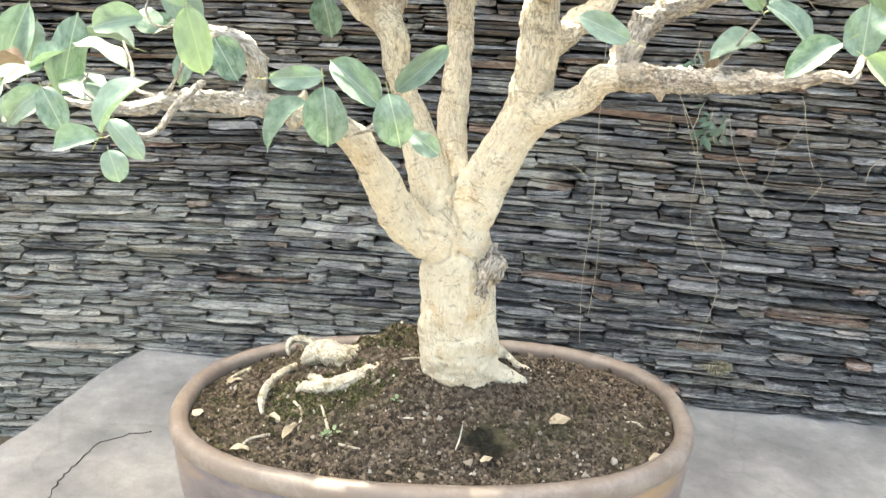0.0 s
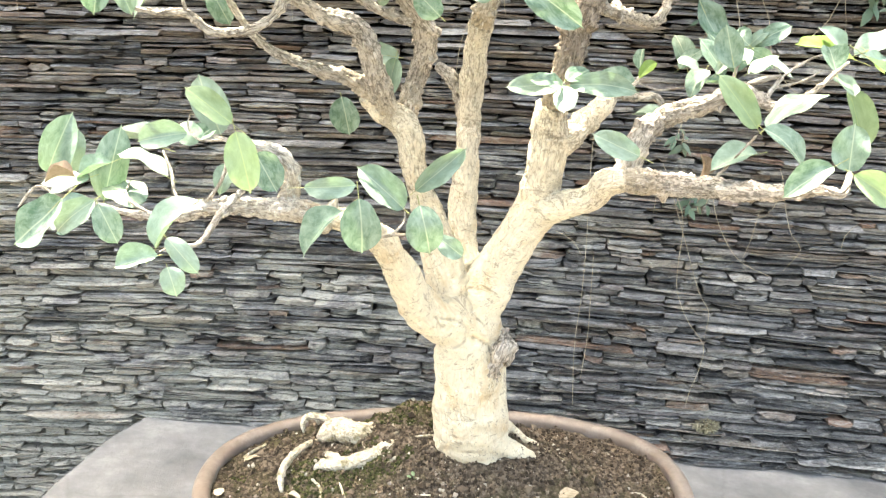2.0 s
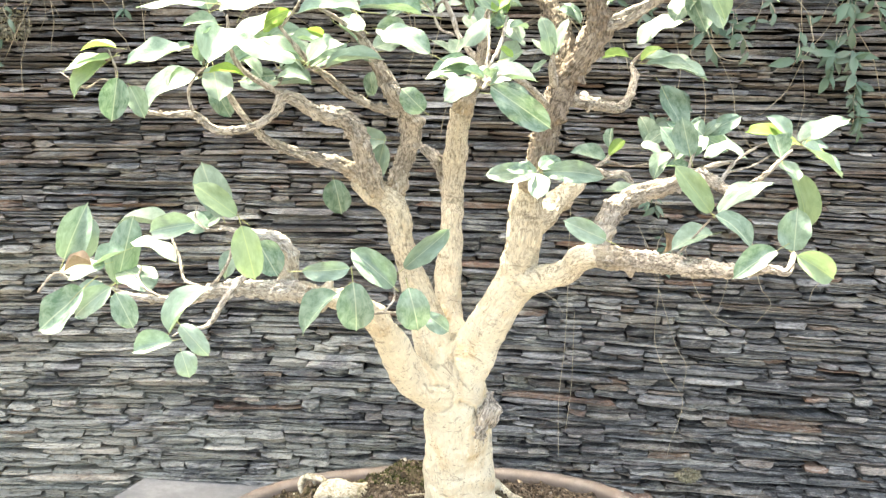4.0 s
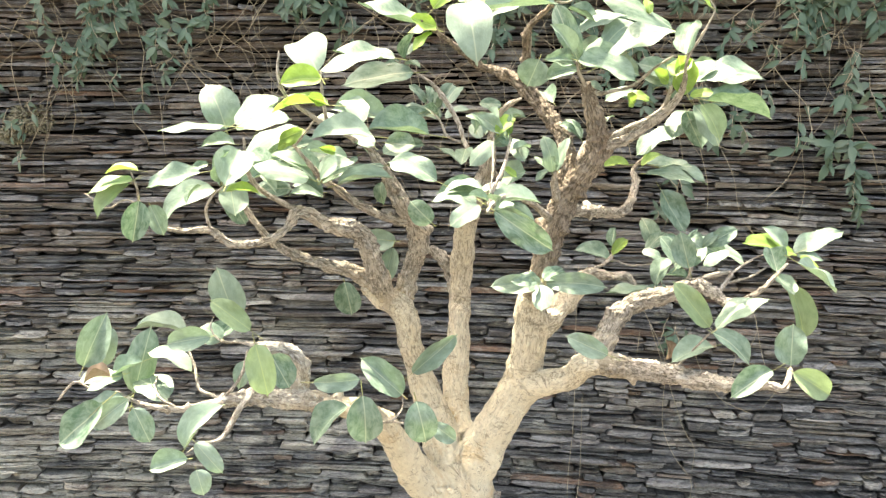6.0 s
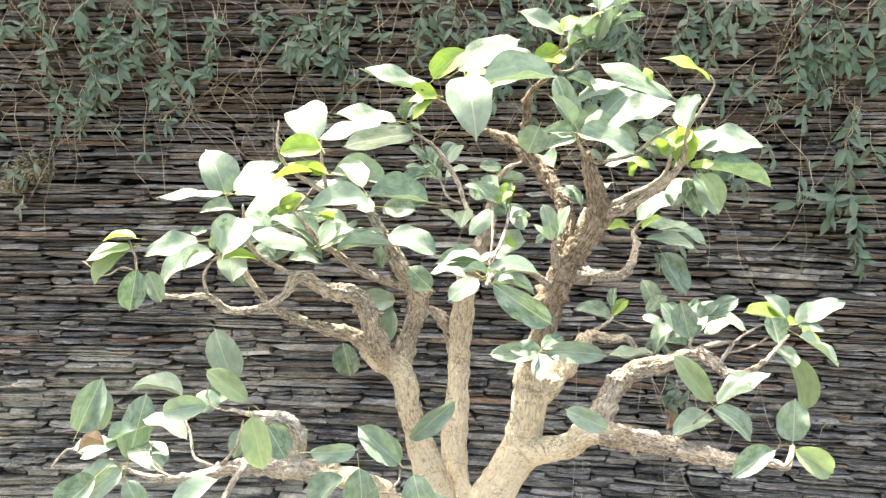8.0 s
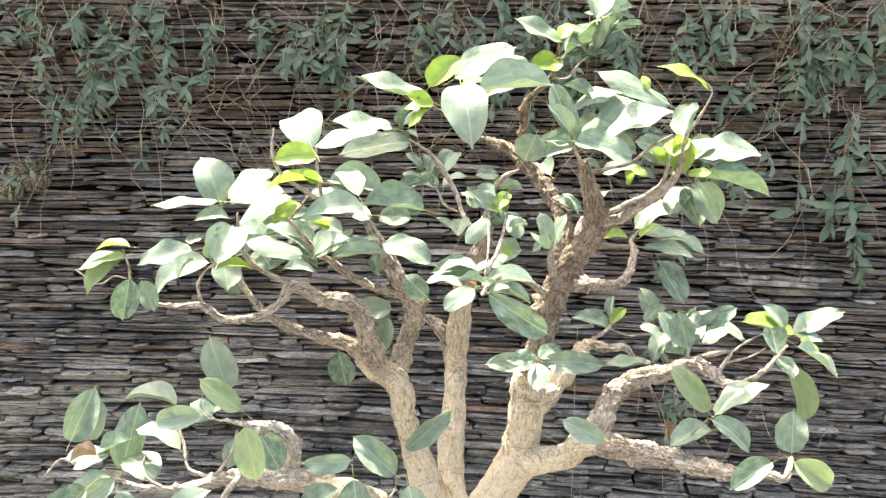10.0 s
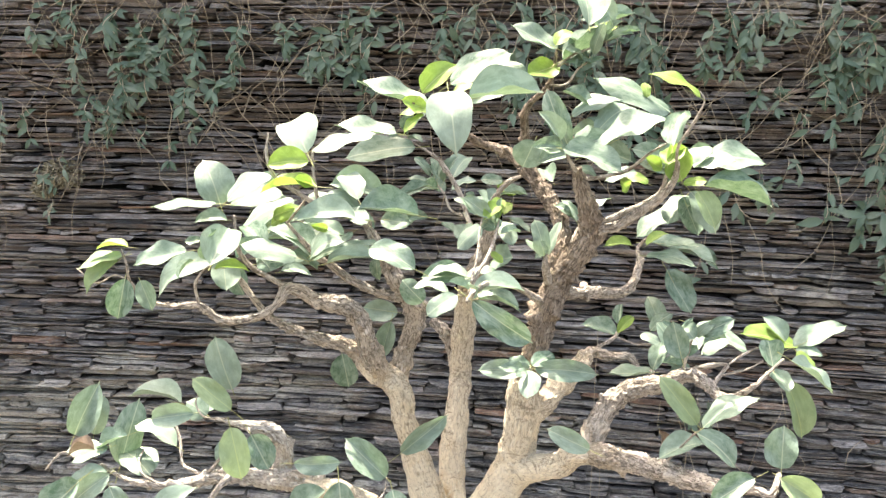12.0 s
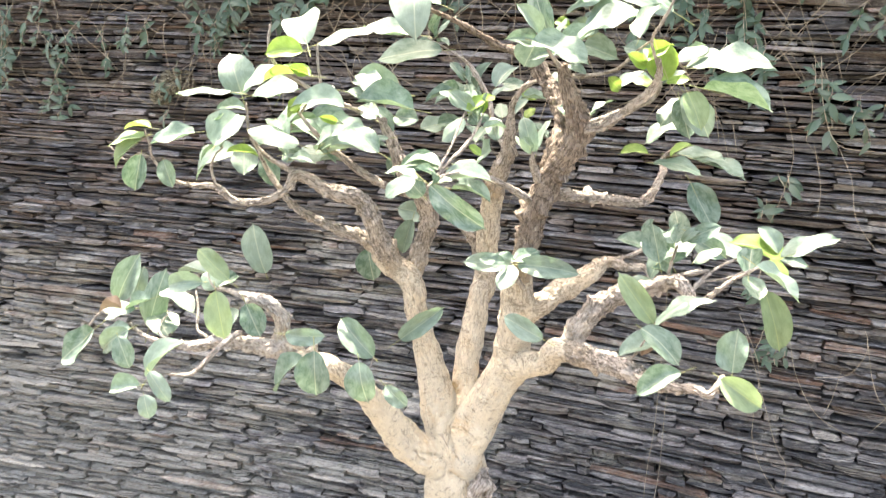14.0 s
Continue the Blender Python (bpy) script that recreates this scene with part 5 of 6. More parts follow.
leaf(-0.329, 1.031, 1.211,  -0.342, 1.009, 1.179,  0.028, 8)
leaf(-0.523, 1.043, 1.188,  -0.572, 1.037, 1.182,  0.031, 58)
leaf(-0.498, 1.063, 1.175,  -0.442, 1.017, 1.164,  0.045, -71)
leaf(0.268, 1.101, 1.221,  0.271, 1.099, 1.189,  0.020, -29, withered)
leaf(-0.514, 1.005, 1.197,  -0.549, 0.995, 1.196,  0.023, 82, withered)
leaf(-0.495, 1.000, 1.169,  -0.553, 1.000, 1.135,  0.041, 46)
leaf(-0.488, 0.979, 1.160,  -0.537, 0.981, 1.136,  0.034, 62)
leaf(-0.448, 0.902, 1.190,  -0.428, 0.898, 1.145,  0.033, -25)
leaf(-0.486, 0.900, 1.196,  -0.546, 0.900, 1.142,  0.051, 34)
leaf(-0.375, 0.865, 1.152,  -0.334, 0.875, 1.209,  0.044, -53)
leaf(-0.359, 0.822, 1.157,  -0.405, 0.818, 1.145,  0.030, 44)
leaf(-0.352, 0.832, 1.173,  -0.320, 0.828, 1.135,  0.025, -21)
leaf(-0.347, 0.812, 1.148,  -0.338, 0.808, 1.117,  0.028, -25)
leaf(-0.475, 1.069, 1.179,  -0.443, 1.031, 1.159,  0.033, -65)
leaf(-0.236, 1.002, 1.190,  -0.171, 0.998, 1.195,  0.029, -7)
leaf(-0.118, 1.058, 1.152,  -0.177, 1.062, 1.206,  0.043, 19)
leaf(-0.106, 1.148, 1.155,  -0.036, 1.152, 1.215,  0.034, 1)
leaf(-0.164, 0.942, 1.192,  -0.159, 0.938, 1.126,  0.051, -18)
leaf(-0.094, 0.932, 1.188,  -0.080, 0.928, 1.129,  0.046, -10)
leaf(-0.185, 0.958, 1.172,  -0.239, 0.962, 1.117,  0.047, 55)
leaf(-0.076, 0.992, 1.136,  -0.041, 0.988, 1.110,  0.027, -17)
leaf(-0.479, 0.972, 1.177,  -0.533, 0.968, 1.136,  0.035, 9)
leaf(-0.477, 1.029, 1.211,  -0.524, 1.031, 1.188,  0.032, 64)
leaf(-0.504, 1.025, 1.193,  -0.554, 1.015, 1.175,  0.034, 63)
leaf(0.282, 1.117, 1.324,  0.315, 1.123, 1.357,  0.029, -65)
leaf(0.330, 1.141, 1.324,  0.366, 1.139, 1.350,  0.028, -66)
leaf(-0.328, 1.212, 1.481,  -0.251, 1.188, 1.458,  0.030, -62)
leaf(-0.292, 1.232, 1.443,  -0.243, 1.208, 1.423,  0.024, -62)
leaf(-0.191, 1.212, 1.482,  -0.243, 1.188, 1.448,  0.032, 62)
leaf(-0.149, 1.192, 1.469,  -0.215, 1.168, 1.455,  0.026, 62)
leaf(-0.080, 1.372, 1.543,  -0.141, 1.348, 1.526,  0.028, 62)
leaf(-0.349, 1.182, 1.464,  -0.306, 1.158, 1.436,  0.026, -62)
leaf(-0.279, 1.262, 1.490,  -0.206, 1.238, 1.474,  0.030, -62)
leaf(-0.209, 1.282, 1.507,  -0.164, 1.258, 1.472,  0.028, -62)
leaf(-0.407, 1.112, 1.447,  -0.425, 1.088, 1.427,  0.018, 62)
leaf(-0.065, 1.362, 1.484,  -0.027, 1.338, 1.463,  0.020, -62)
leaf(-0.238, 1.232, 1.536,  -0.175, 1.208, 1.519,  0.030, -62)
leaf(0.049, 1.342, 1.496,  0.085, 1.318, 1.476,  0.022, -62)
leaf(0.246, 1.102, 1.589,  0.282, 1.078, 1.608,  0.026, -62)
leaf(0.240, 1.112, 1.601,  0.264, 1.088, 1.625,  0.024, -62)
leaf(-0.294, 1.132, 1.512,  -0.257, 1.108, 1.526,  0.022, -20, young)
leaf(-0.300, 1.142, 1.499,  -0.269, 1.118, 1.513,  0.016, -20, young)
leaf(-0.217, 1.142, 1.493,  -0.235, 1.118, 1.501,  0.014, 20, young)
leaf(-0.147, 1.212, 1.503,  -0.099, 1.188, 1.500,  0.036, -20)
leaf(-0.370, 1.132, 1.451,  -0.358, 1.108, 1.404,  0.045, -20)
leaf(-0.338, 1.192, 1.525,  -0.298, 1.168, 1.574,  0.030, -62)
leaf(-0.171, 1.352, 1.396,  -0.155, 1.328, 1.428,  0.028, -20)
leaf(-0.341, 1.212, 1.428,  -0.293, 1.188, 1.436,  0.030, -20)
leaf(-0.244, 1.062, 1.463,  -0.316, 1.038, 1.488,  0.045, 62)
leaf(-0.280, 1.112, 1.433,  -0.232, 1.088, 1.441,  0.022, -62)
leaf(-0.208, 1.092, 1.451,  -0.131, 1.068, 1.470,  0.028, -62)
leaf(-0.235, 1.112, 1.453,  -0.191, 1.088, 1.489,  0.040, -62)
leaf(-0.043, 1.212, 1.428,  -0.009, 1.188, 1.410,  0.030, -20)
leaf(-0.008, 1.212, 1.520,  -0.014, 1.188, 1.547,  0.030, 62)
leaf(-0.070, 1.312, 1.542,  -0.088, 1.288, 1.556,  0.020, 62)
leaf(0.275, 1.072, 1.578,  0.254, 1.048, 1.629,  0.045, 20, young)
leaf(0.211, 1.112, 1.562,  0.196, 1.088, 1.578,  0.020, 20, young)
leaf(0.297, 1.112, 1.597,  0.348, 1.088, 1.609,  0.045, -62)
leaf(0.248, 1.072, 1.594,  0.222, 1.048, 1.609,  0.020, 20, young)
leaf(0.303, 1.132, 1.605,  0.323, 1.108, 1.621,  0.035, -20)
leaf(0.301, 1.092, 1.562,  0.324, 1.068, 1.517,  0.035, -20, light)
leaf(0.259, 1.232, 1.453,  0.332, 1.208, 1.447,  0.035, -62)

# small leaves at the ends of the upper twigs
tuft = random.Random(21)
for tip, before in twig_ends:
    if tip.z < 1.28 or tip.x < -0.42 or tip.x > 0.38 or (tip.x < -0.2 and tip.z > 1.5) or (tip.x > 0.24 and tip.z > 1.62):
        continue
    for i in range(tuft.randint(3, 6) if tip.z > 1.32 else tuft.randint(1, 3)):
        at = tip.lerp(before, tuft.uniform(0.0, 1.0))
        way = (tip - before).normalized() * 0.5 + Vector((tuft.uniform(-1, 1), tuft.uniform(-0.6, 0.6), tuft.uniform(-0.3, 0.7)))
        way = way.normalized() * tuft.uniform(0.028, 0.055)
        start = at + way * 0.25
        end = start + way
        leaf(*start, *end, way.length * tuft.uniform(0.4, 0.55), tuft.uniform(25, 75) * (1 if way.x < 0 else -1), young if tuft.random() < 0.08 else None)

# ---- surface roots ----
def root(points):
    count[0] += 1
    points = [(x, y, z + 0.002, r) for x, y, z, r in points]
    part("root", bark_mesh("root", points, ROOT, 24 if max(p[3] for p in points) > 0.006 else 8, 0.003, 0.28, 0.0012, 8, 0.0, count[0]), tree, "pale exposed surface root")


root([(-0.276, 1.322, 0.675, 0.0047), (-0.257, 1.310, 0.690, 0.0173), (-0.235, 1.308, 0.700, 0.0207), (-0.210, 1.294, 0.700, 0.0205), (-0.184, 1.302, 0.695, 0.0195), (-0.158, 1.322, 0.690, 0.0151), (-0.132, 1.340, 0.680, 0.0082)])
root([(-0.273, 1.252, 0.650, 0.0034), (-0.259, 1.254, 0.662, 0.0090), (-0.220, 1.236, 0.675, 0.0121), (-0.193, 1.240, 0.682, 0.0133), (-0.168, 1.250, 0.688, 0.0155), (-0.138, 1.263, 0.690, 0.0179), (-0.117, 1.281, 0.680, 0.0113)])
root([(-0.148, 1.232, 0.690, 0.0131), (-0.137, 1.226, 0.675, 0.0109), (-0.126, 1.220, 0.660, 0.0055), (-0.120, 1.216, 0.645, 0.0022)])
root([(-0.227, 1.240, 0.675, 0.0077), (-0.240, 1.252, 0.680, 0.0067), (-0.254, 1.268, 0.675, 0.0045)])
root([(-0.321, 1.218, 0.632, 0.0033), (-0.325, 1.236, 0.645, 0.0061), (-0.323, 1.258, 0.655, 0.0073), (-0.311, 1.288, 0.662, 0.0069), (-0.292, 1.328, 0.660, 0.0059), (-0.277, 1.349, 0.655, 0.0036)])
root([(-0.305, 1.357, 0.665, 0.0030), (-0.308, 1.365, 0.680, 0.0054), (-0.298, 1.376, 0.688, 0.0066), (-0.275, 1.369, 0.690, 0.0060), (-0.256, 1.357, 0.688, 0.0054)])
root([(-0.289, 1.377, 0.688, 0.0036), (-0.282, 1.379, 0.670, 0.0036)])


def fine_root(points):
    """A thin root or dry stick lying on the soil, from rows of x, y, radius."""
    count[0] += 1
    rows = [(x, y, soil_height(x, y) + 0.8 * r, r) for x, y, r in points]
    part("root", bark_mesh("root", rows, ROOT, 8, 0.003, 0.3, 0.0004, 20, 0.0, count[0]), tree, "thin pale root on the soil")


fine_root([(-0.225, 1.205, 0.0016), (-0.216, 1.185, 0.0022), (-0.207, 1.158, 0.0024), (-0.196, 1.124, 0.0017)])
fine_root([(-0.196, 1.130, 0.0019), (-0.175, 1.120, 0.0019), (-0.152, 1.118, 0.0014)])
fine_root([(-0.115, 1.257, 0.0016), (-0.080, 1.247, 0.0021), (-0.042, 1.243, 0.0015)])
fine_root([(-0.194, 1.268, 0.0021), (-0.187, 1.244, 0.0021), (-0.190, 1.223, 0.0015)])
fine_root([(0.052, 1.307, 0.0027), (0.025, 1.271, 0.0026), (0.007, 1.248, 0.0021)])
fine_root([(0.249, 1.238, 0.0015), (0.266, 1.231, 0.0020), (0.279, 1.207, 0.0015)])
fine_root([(-0.004, 1.170, 0.0015), (-0.009, 1.138, 0.0014), (-0.016, 1.113, 0.0014)])
fine_root([(-0.294, 1.164, 0.0020), (-0.324, 1.149, 0.0024), (-0.338, 1.137, 0.0019)])
fine_root([(-0.106, 1.162, 0.0015), (-0.055, 1.153, 0.0019)])
fine_root([(0.004, 1.073, 0.0014), (0.028, 1.096, 0.0014)])
fine_root([(-0.410, 1.339, 0.0027), (-0.392, 1.361, 0.0033), (-0.378, 1.384, 0.0023)])
fine_root([(0.094, 1.299, 0.0016), (0.138, 1.280, 0.0016), (0.166, 1.289, 0.0011)])
fine_root([(-0.274, 1.234, 0.0026), (-0.256, 1.209, 0.0030), (-0.254, 1.167, 0.0020)])


# ---- litter on the soil ----
def grit(n, seed, sizes, material, where):
    """Small crumbs strewn on the soil, as one heap."""
    r = random.Random(seed)
    verts, faces = [], []
    while n:
        ang, k = r.uniform(0, 6.283), math.sqrt(r.random())
        x, y = oval(ang, 0.379 * k, 0.221 * k)
        if not where(x, y):
            continue
        size = r.choice(sizes) * r.uniform(0.7, 1.3)
        c = Vector((x, y, soil_height(x, y) + size * 0.4))
        o = len(verts)
        turn = Euler((r.uniform(0, 3), r.uniform(0, 3), r.uniform(0, 3))).to_matrix()
        for d in ((1, 0, 0), (-1, 0, 0), (0, 1, 0), (0, -1, 0), (0, 0, 1), (0, 0, -1)):
            verts.append(c + turn @ (Vector(d) * size * r.uniform(0.6, 1.25)))
        faces += [(o + a, o + b, o + e) for a, b, e in ((0, 2, 4), (2, 1, 4), (1, 3, 4), (3, 0, 4), (2, 0, 5), (1, 2, 5), (3, 1, 5), (0, 3, 5))]
        n -= 1
    return mesh_from("grit", verts, faces, material)


def mossy(x, y):
    heap = 1 - math.hypot((x + 0.115) / 0.07, (y - 1.35) / 0.06)
    bed = 0.9 - math.hypot((x + 0.235) / 0.105, (y - 1.245) / 0.055) * 0.9
    return noise.noise((x * 16, y * 16, 2)) + 0.5 * noise.noise((x * 50, y * 50, 5)) + max(bed, heap * 0.8) > 0.05


def outside_pit(x, y):
    """Everywhere but in the dark hollow before the trunk."""
    return math.hypot((x - PIT[0]) / 0.05, (y - PIT[1]) / 0.022) > 1


tagged(new("soil_grit", grit(16000, 5, (0.0009, 0.0011, 0.0014, 0.0018, 0.0023, 0.003, 0.004), GRIT, outside_pit)), "coarse crumbs and pale grit scattered on the soil", "grit", "", "stuff")
tagged(new("mulch_chips", grit(520, 15, (0.003, 0.004, 0.005, 0.007), GRIT, outside_pit)), "small tan bark chips strewn on the potting soil", "mulch", "", "stuff")
tagged(new("soil_clods", grit(260, 9, (0.004, 0.005, 0.006), SOIL, outside_pit)), "dark brown clods lying on the potting soil", "clods", "", "stuff")
tagged(new("moss", grit(5200, 6, (0.0012, 0.0016, 0.0022, 0.003), MOSS, mossy)), "olive green moss cushions on the soil round the roots", "moss", "", "stuff")

dry_forms = [leaf_shape(0.12, 0.06, 0.4, 0.5, 0.55, 0.05, 41, LEAF_LITTER), leaf_shape(0.3, 0.05, 0.3, 0.5, 0.6, 0.05, 42, LEAF_LITTER)]


def fallen_leaf(x, y, size, turn, width, form=0):
    ob = new("fallen_leaf", dry_forms[form])
    ob.matrix_basis = Matrix.Translation((x, y, soil_height(x, y) + 0.004)) @ Matrix.Rotation(radians(turn), 4, "Z") @ Matrix.Rotation(radians(8), 4, "X") @ Matrix.Diagonal((width, size, size, 1))
    return tagged(ob, "curled dry fallen leaf lying on the soil", "leaf", "fallen leaves")


fallen_leaf(0.122, 1.171, 0.035, -70, 0.026, 0)
fallen_leaf(-0.309, 1.209, 0.032, -130, 0.011, 1)
fallen_leaf(-0.274, 1.150, 0.045, -25, 0.014, 1)
fallen_leaf(0.266, 1.132, 0.030, -60, 0.016, 0)
fallen_leaf(-0.422, 1.211, 0.020, 10, 0.017, 0)
fallen_leaf(-0.319, 1.127, 0.030, 100, 0.014, 1)
fallen_leaf(-0.406, 1.324, 0.030, -60, 0.012, 1)
fallen_leaf(0.020, 1.089, 0.020, -60, 0.012, 0)
fallen_leaf(-0.107, 1.514, 0.030, 60, 0.020, 0)

sprout_form = leaf_shape(0.1, 0.1, 0.1, 0.5, 0.5, 0.1, 51, LEAF_LIGHT_BACKLIT)


def sprout(x, y, n, seed):
    r = random.Random(seed)
    base = tagged(new("seedling", None), "tiny bright green seedling growing in the soil", "plant", "seedlings")
    base.location = (x, y, soil_height(x, y))
    for i in range(n):
        ob = part("leaf", sprout_form, base)
        ob.matrix_basis = Matrix.Translation((0, 0, 0.004)) @ Matrix.Rotation(i * 6.28 / n + r.uniform(-0.4, 0.4), 4, "Z") @ Matrix.Rotation(radians(r.uniform(15, 50)), 4, "X") @ Matrix.Translation((0, 0.005, 0)) @ Matrix.Diagonal((0.006, 0.0085, 0.0085, 1))


sprout(-0.206, 1.137, 6, 0)
sprout(-0.197, 1.142, 5, 1)
sprout(-0.105, 1.184, 4, 2)


# ---- hanging growth on the wall ----
def hanging_root(points, thick=0.0008):
    me = mesh_from("strand", *tube_data([(*p, thick) for p in points], 5, 0.02), FIBRE, True)
    return tagged(new("hanging_root", me), "thin dry root hanging down the slate wall", "root", "hanging roots")


hanging_root([(0.291, 2.085, 1.142), (0.288, 2.085, 0.961), (0.290, 2.085, 0.826), (0.287, 2.085, 0.684), (0.277, 2.085, 0.535), (0.282, 2.085, 0.364)])
hanging_root([(0.310, 2.085, 0.784), (0.310, 2.085, 0.655), (0.309, 2.085, 0.566), (0.298, 2.085, 0.444)])
hanging_root([(0.463, 2.085, 1.019), (0.523, 2.085, 0.887), (0.524, 2.085, 0.763), (0.528, 2.085, 0.692), (0.562, 2.085, 0.612), (0.608, 2.085, 0.547), (0.607, 2.085, 0.486), (0.585, 2.085, 0.408), (0.579, 2.085, 0.360)])
hanging_root([(0.480, 2.085, 0.980), (0.528, 2.085, 0.846), (0.582, 2.085, 0.693), (0.614, 2.085, 0.636), (0.609, 2.085, 0.562)])
hanging_root([(0.748, 2.085, 1.013), (0.762, 2.085, 0.961), (0.727, 2.085, 0.893), (0.650, 2.085, 0.877)])
hanging_root([(0.586, 2.085, 0.969), (0.611, 2.085, 0.876), (0.670, 2.085, 0.781), (0.757, 2.085, 0.735)])
hanging_root([(0.758, 2.085, 0.987), (0.779, 2.085, 0.895), (0.800, 2.085, 0.841), (0.826, 2.085, 0.807), (0.788, 2.085, 0.750)])
hanging_root([(0.456, 2.085, 0.966), (0.450, 2.085, 0.892)])
hanging_root([(0.214, 2.085, 0.844), (0.257, 2.085, 0.818), (0.279, 2.085, 0.783)])
hanging_root([(0.639, 2.085, 1.440), (0.678, 2.085, 1.362), (0.697, 2.085, 1.275), (0.743, 2.085, 1.210), (0.773, 2.085, 1.191)])
hanging_root([(0.712, 2.085, 0.906), (0.697, 2.085, 0.824), (0.683, 2.085, 0.782)])
hanging_root([(0.962, 2.085, 0.880), (0.931, 2.085, 0.845), (0.926, 2.085, 0.803)])
hanging_root([(0.586, 2.085, 1.446), (0.613, 2.085, 1.342), (0.614, 2.085, 1.262)])
hanging_root([(0.007, 2.085, 1.499), (0.001, 2.085, 1.400), (-0.034, 2.085, 1.299), (-0.045, 2.085, 1.226)])
hanging_root([(0.071, 2.085, 1.486), (0.062, 2.085, 1.400), (0.068, 2.085, 1.357)])
hanging_root([(0.352, 2.085, 1.544), (0.368, 2.085, 1.474), (0.377, 2.085, 1.424)])


hanging_root([(0.500, 2.085, 1.560), (0.545, 2.085, 1.420), (0.530, 2.085, 1.310), (0.495, 2.085, 1.200)])
hanging_root([(0.580, 2.085, 1.640), (0.600, 2.085, 1.520), (0.640, 2.085, 1.440), (0.720, 2.085, 1.430)], 0.0011)


def lance(verts, faces, at, way, face, size, width):
    """One small pointed leaf, folded on its midrib, added to a mesh."""
    side = way.cross(face).normalized()
    o = len(verts)
    for s, w, drop in ((0.0, 0.0, 0), (0.25, 0.42, 0.0), (0.55, 0.5, -0.06), (0.8, 0.26, -0.14), (1.0, 0.0, -0.25)):
        mid = at + way * size * s + face * size * drop
        if w:
            verts += [mid - side * width * w + face * width * 0.14, mid, mid + side * width * w + face * width * 0.14]
        else:
            verts.append(mid)
    a = [o, (o + 1, o + 2, o + 3), (o + 4, o + 5, o + 6), (o + 7, o + 8, o + 9), o + 10]
    faces += [(a[0], a[1][1], a[1][0]), (a[0], a[1][2], a[1][1])]
    for p, q in ((a[1], a[2]), (a[2], a[3])):
        faces += [(p[0], p[1], q[1], q[0]), (p[1], p[2], q[2], q[1])]
    faces += [(a[3][0], a[3][1], a[4]), (a[3][1], a[3][2], a[4])]


def creeper(x, z, drop, spread, leaves, seed, size=0.042):
    """A tuft of trailing stems with pointed leaves, hanging from the joints of the wall."""
    r = random.Random(seed)
    thing = tagged(new("wall_creeper", None), "trailing grey-green creeper rooted in the slate wall", "creeper", "wall creepers")
    thing.location = (x, WALL_Y, z)
    stems, verts, faces = [], [], []
    n = max(2, leaves // 12)
    for i in range(n):
        px, pz = r.uniform(-spread, spread) * 0.5, r.uniform(-0.02, 0.04)
        pts, py = [], -0.012
        dx = r.uniform(-0.3, 0.3)
        for k in range(6):
            pts.append((px, py, pz, 0.0011))
            px += dx * drop / 6 + r.uniform(-0.3, 0.3) * spread / 4
            py -= r.uniform(0.0, 0.02) if k < 3 else r.uniform(-0.012, 0.008)
            py = min(py, -0.012)
            pz -= drop / 6 * r.uniform(0.5, 1.3)
        stems.append(tube_data(pts, 4, 0.03))
        line = spline(pts, 0.01)
        for k in range(leaves // n):
            p = Vector(line[r.randrange(2, len(line))][:3])
            way = Vector((r.uniform(-1, 1), r.uniform(-0.7, 0.1), r.uniform(-1.3, 0.35))).normalized()
            face = Vector((r.uniform(-0.5, 0.5), -1, r.uniform(-0.2, 0.9)))
            face = (face - way * face.dot(way)).normalized()
            ln = size * r.uniform(0.55, 1.2)
            lance(verts, faces, p, way, face, ln, ln * r.uniform(0.28, 0.42))
    for v, f in stems:
        part("stem", mesh_from("stem", v, f, FIBRE, True), thing)
    part("foliage", mesh_from("foliage", verts, faces, LEAF_CREEPER, True), thing, "", "stuff")


creeper(-1.11, 1.92, 0.16, 0.12, 36, 1, 0.040)
creeper(-1.04, 1.85, 0.20, 0.07, 26, 2, 0.036)
creeper(-0.90, 1.92, 0.14, 0.14, 44, 3, 0.040)
creeper(-0.84, 1.87, 0.16, 0.14, 50, 4, 0.042)
creeper(-0.89, 1.79, 0.16, 0.13, 50, 5, 0.042)
creeper(-0.81, 1.92, 0.12, 0.14, 40, 6, 0.040)
creeper(-0.73, 1.76, 0.10, 0.12, 40, 7, 0.045)
creeper(-0.85, 1.62, 0.10, 0.08, 14, 8, 0.035)
creeper(-0.76, 1.65, 0.05, 0.08, 10, 9, 0.035)
creeper(-0.53, 1.93, 0.12, 0.20, 30, 10, 0.032)
creeper(-0.39, 1.88, 0.14, 0.12, 54, 11, 0.046)
creeper(-0.44, 1.82, 0.10, 0.12, 30, 12, 0.042)
creeper(-0.33, 1.93, 0.14, 0.10, 30, 13, 0.035)
creeper(-0.27, 1.75, 0.09, 0.05, 14, 14, 0.035)
creeper(-0.18, 1.91, 0.12, 0.15, 24, 15, 0.032)
creeper(-0.05, 1.93, 0.16, 0.12, 40, 16, 0.040)
creeper(0.06, 1.94, 0.16, 0.16, 56, 17, 0.042)
creeper(0.12, 1.86, 0.16, 0.14, 44, 18, 0.042)
creeper(0.16, 1.93, 0.18, 0.12, 40, 19, 0.040)
creeper(0.10, 1.74, 0.14, 0.10, 24, 20, 0.036)
creeper(0.38, 1.95, 0.18, 0.12, 44, 21, 0.042)
creeper(0.34, 1.90, 0.12, 0.10, 26, 22, 0.040)
creeper(0.52, 1.93, 0.16, 0.12, 34, 23, 0.038)
creeper(0.64, 1.93, 0.18, 0.12, 40, 24, 0.040)
creeper(0.70, 1.92, 0.10, 0.08, 18, 25, 0.040)
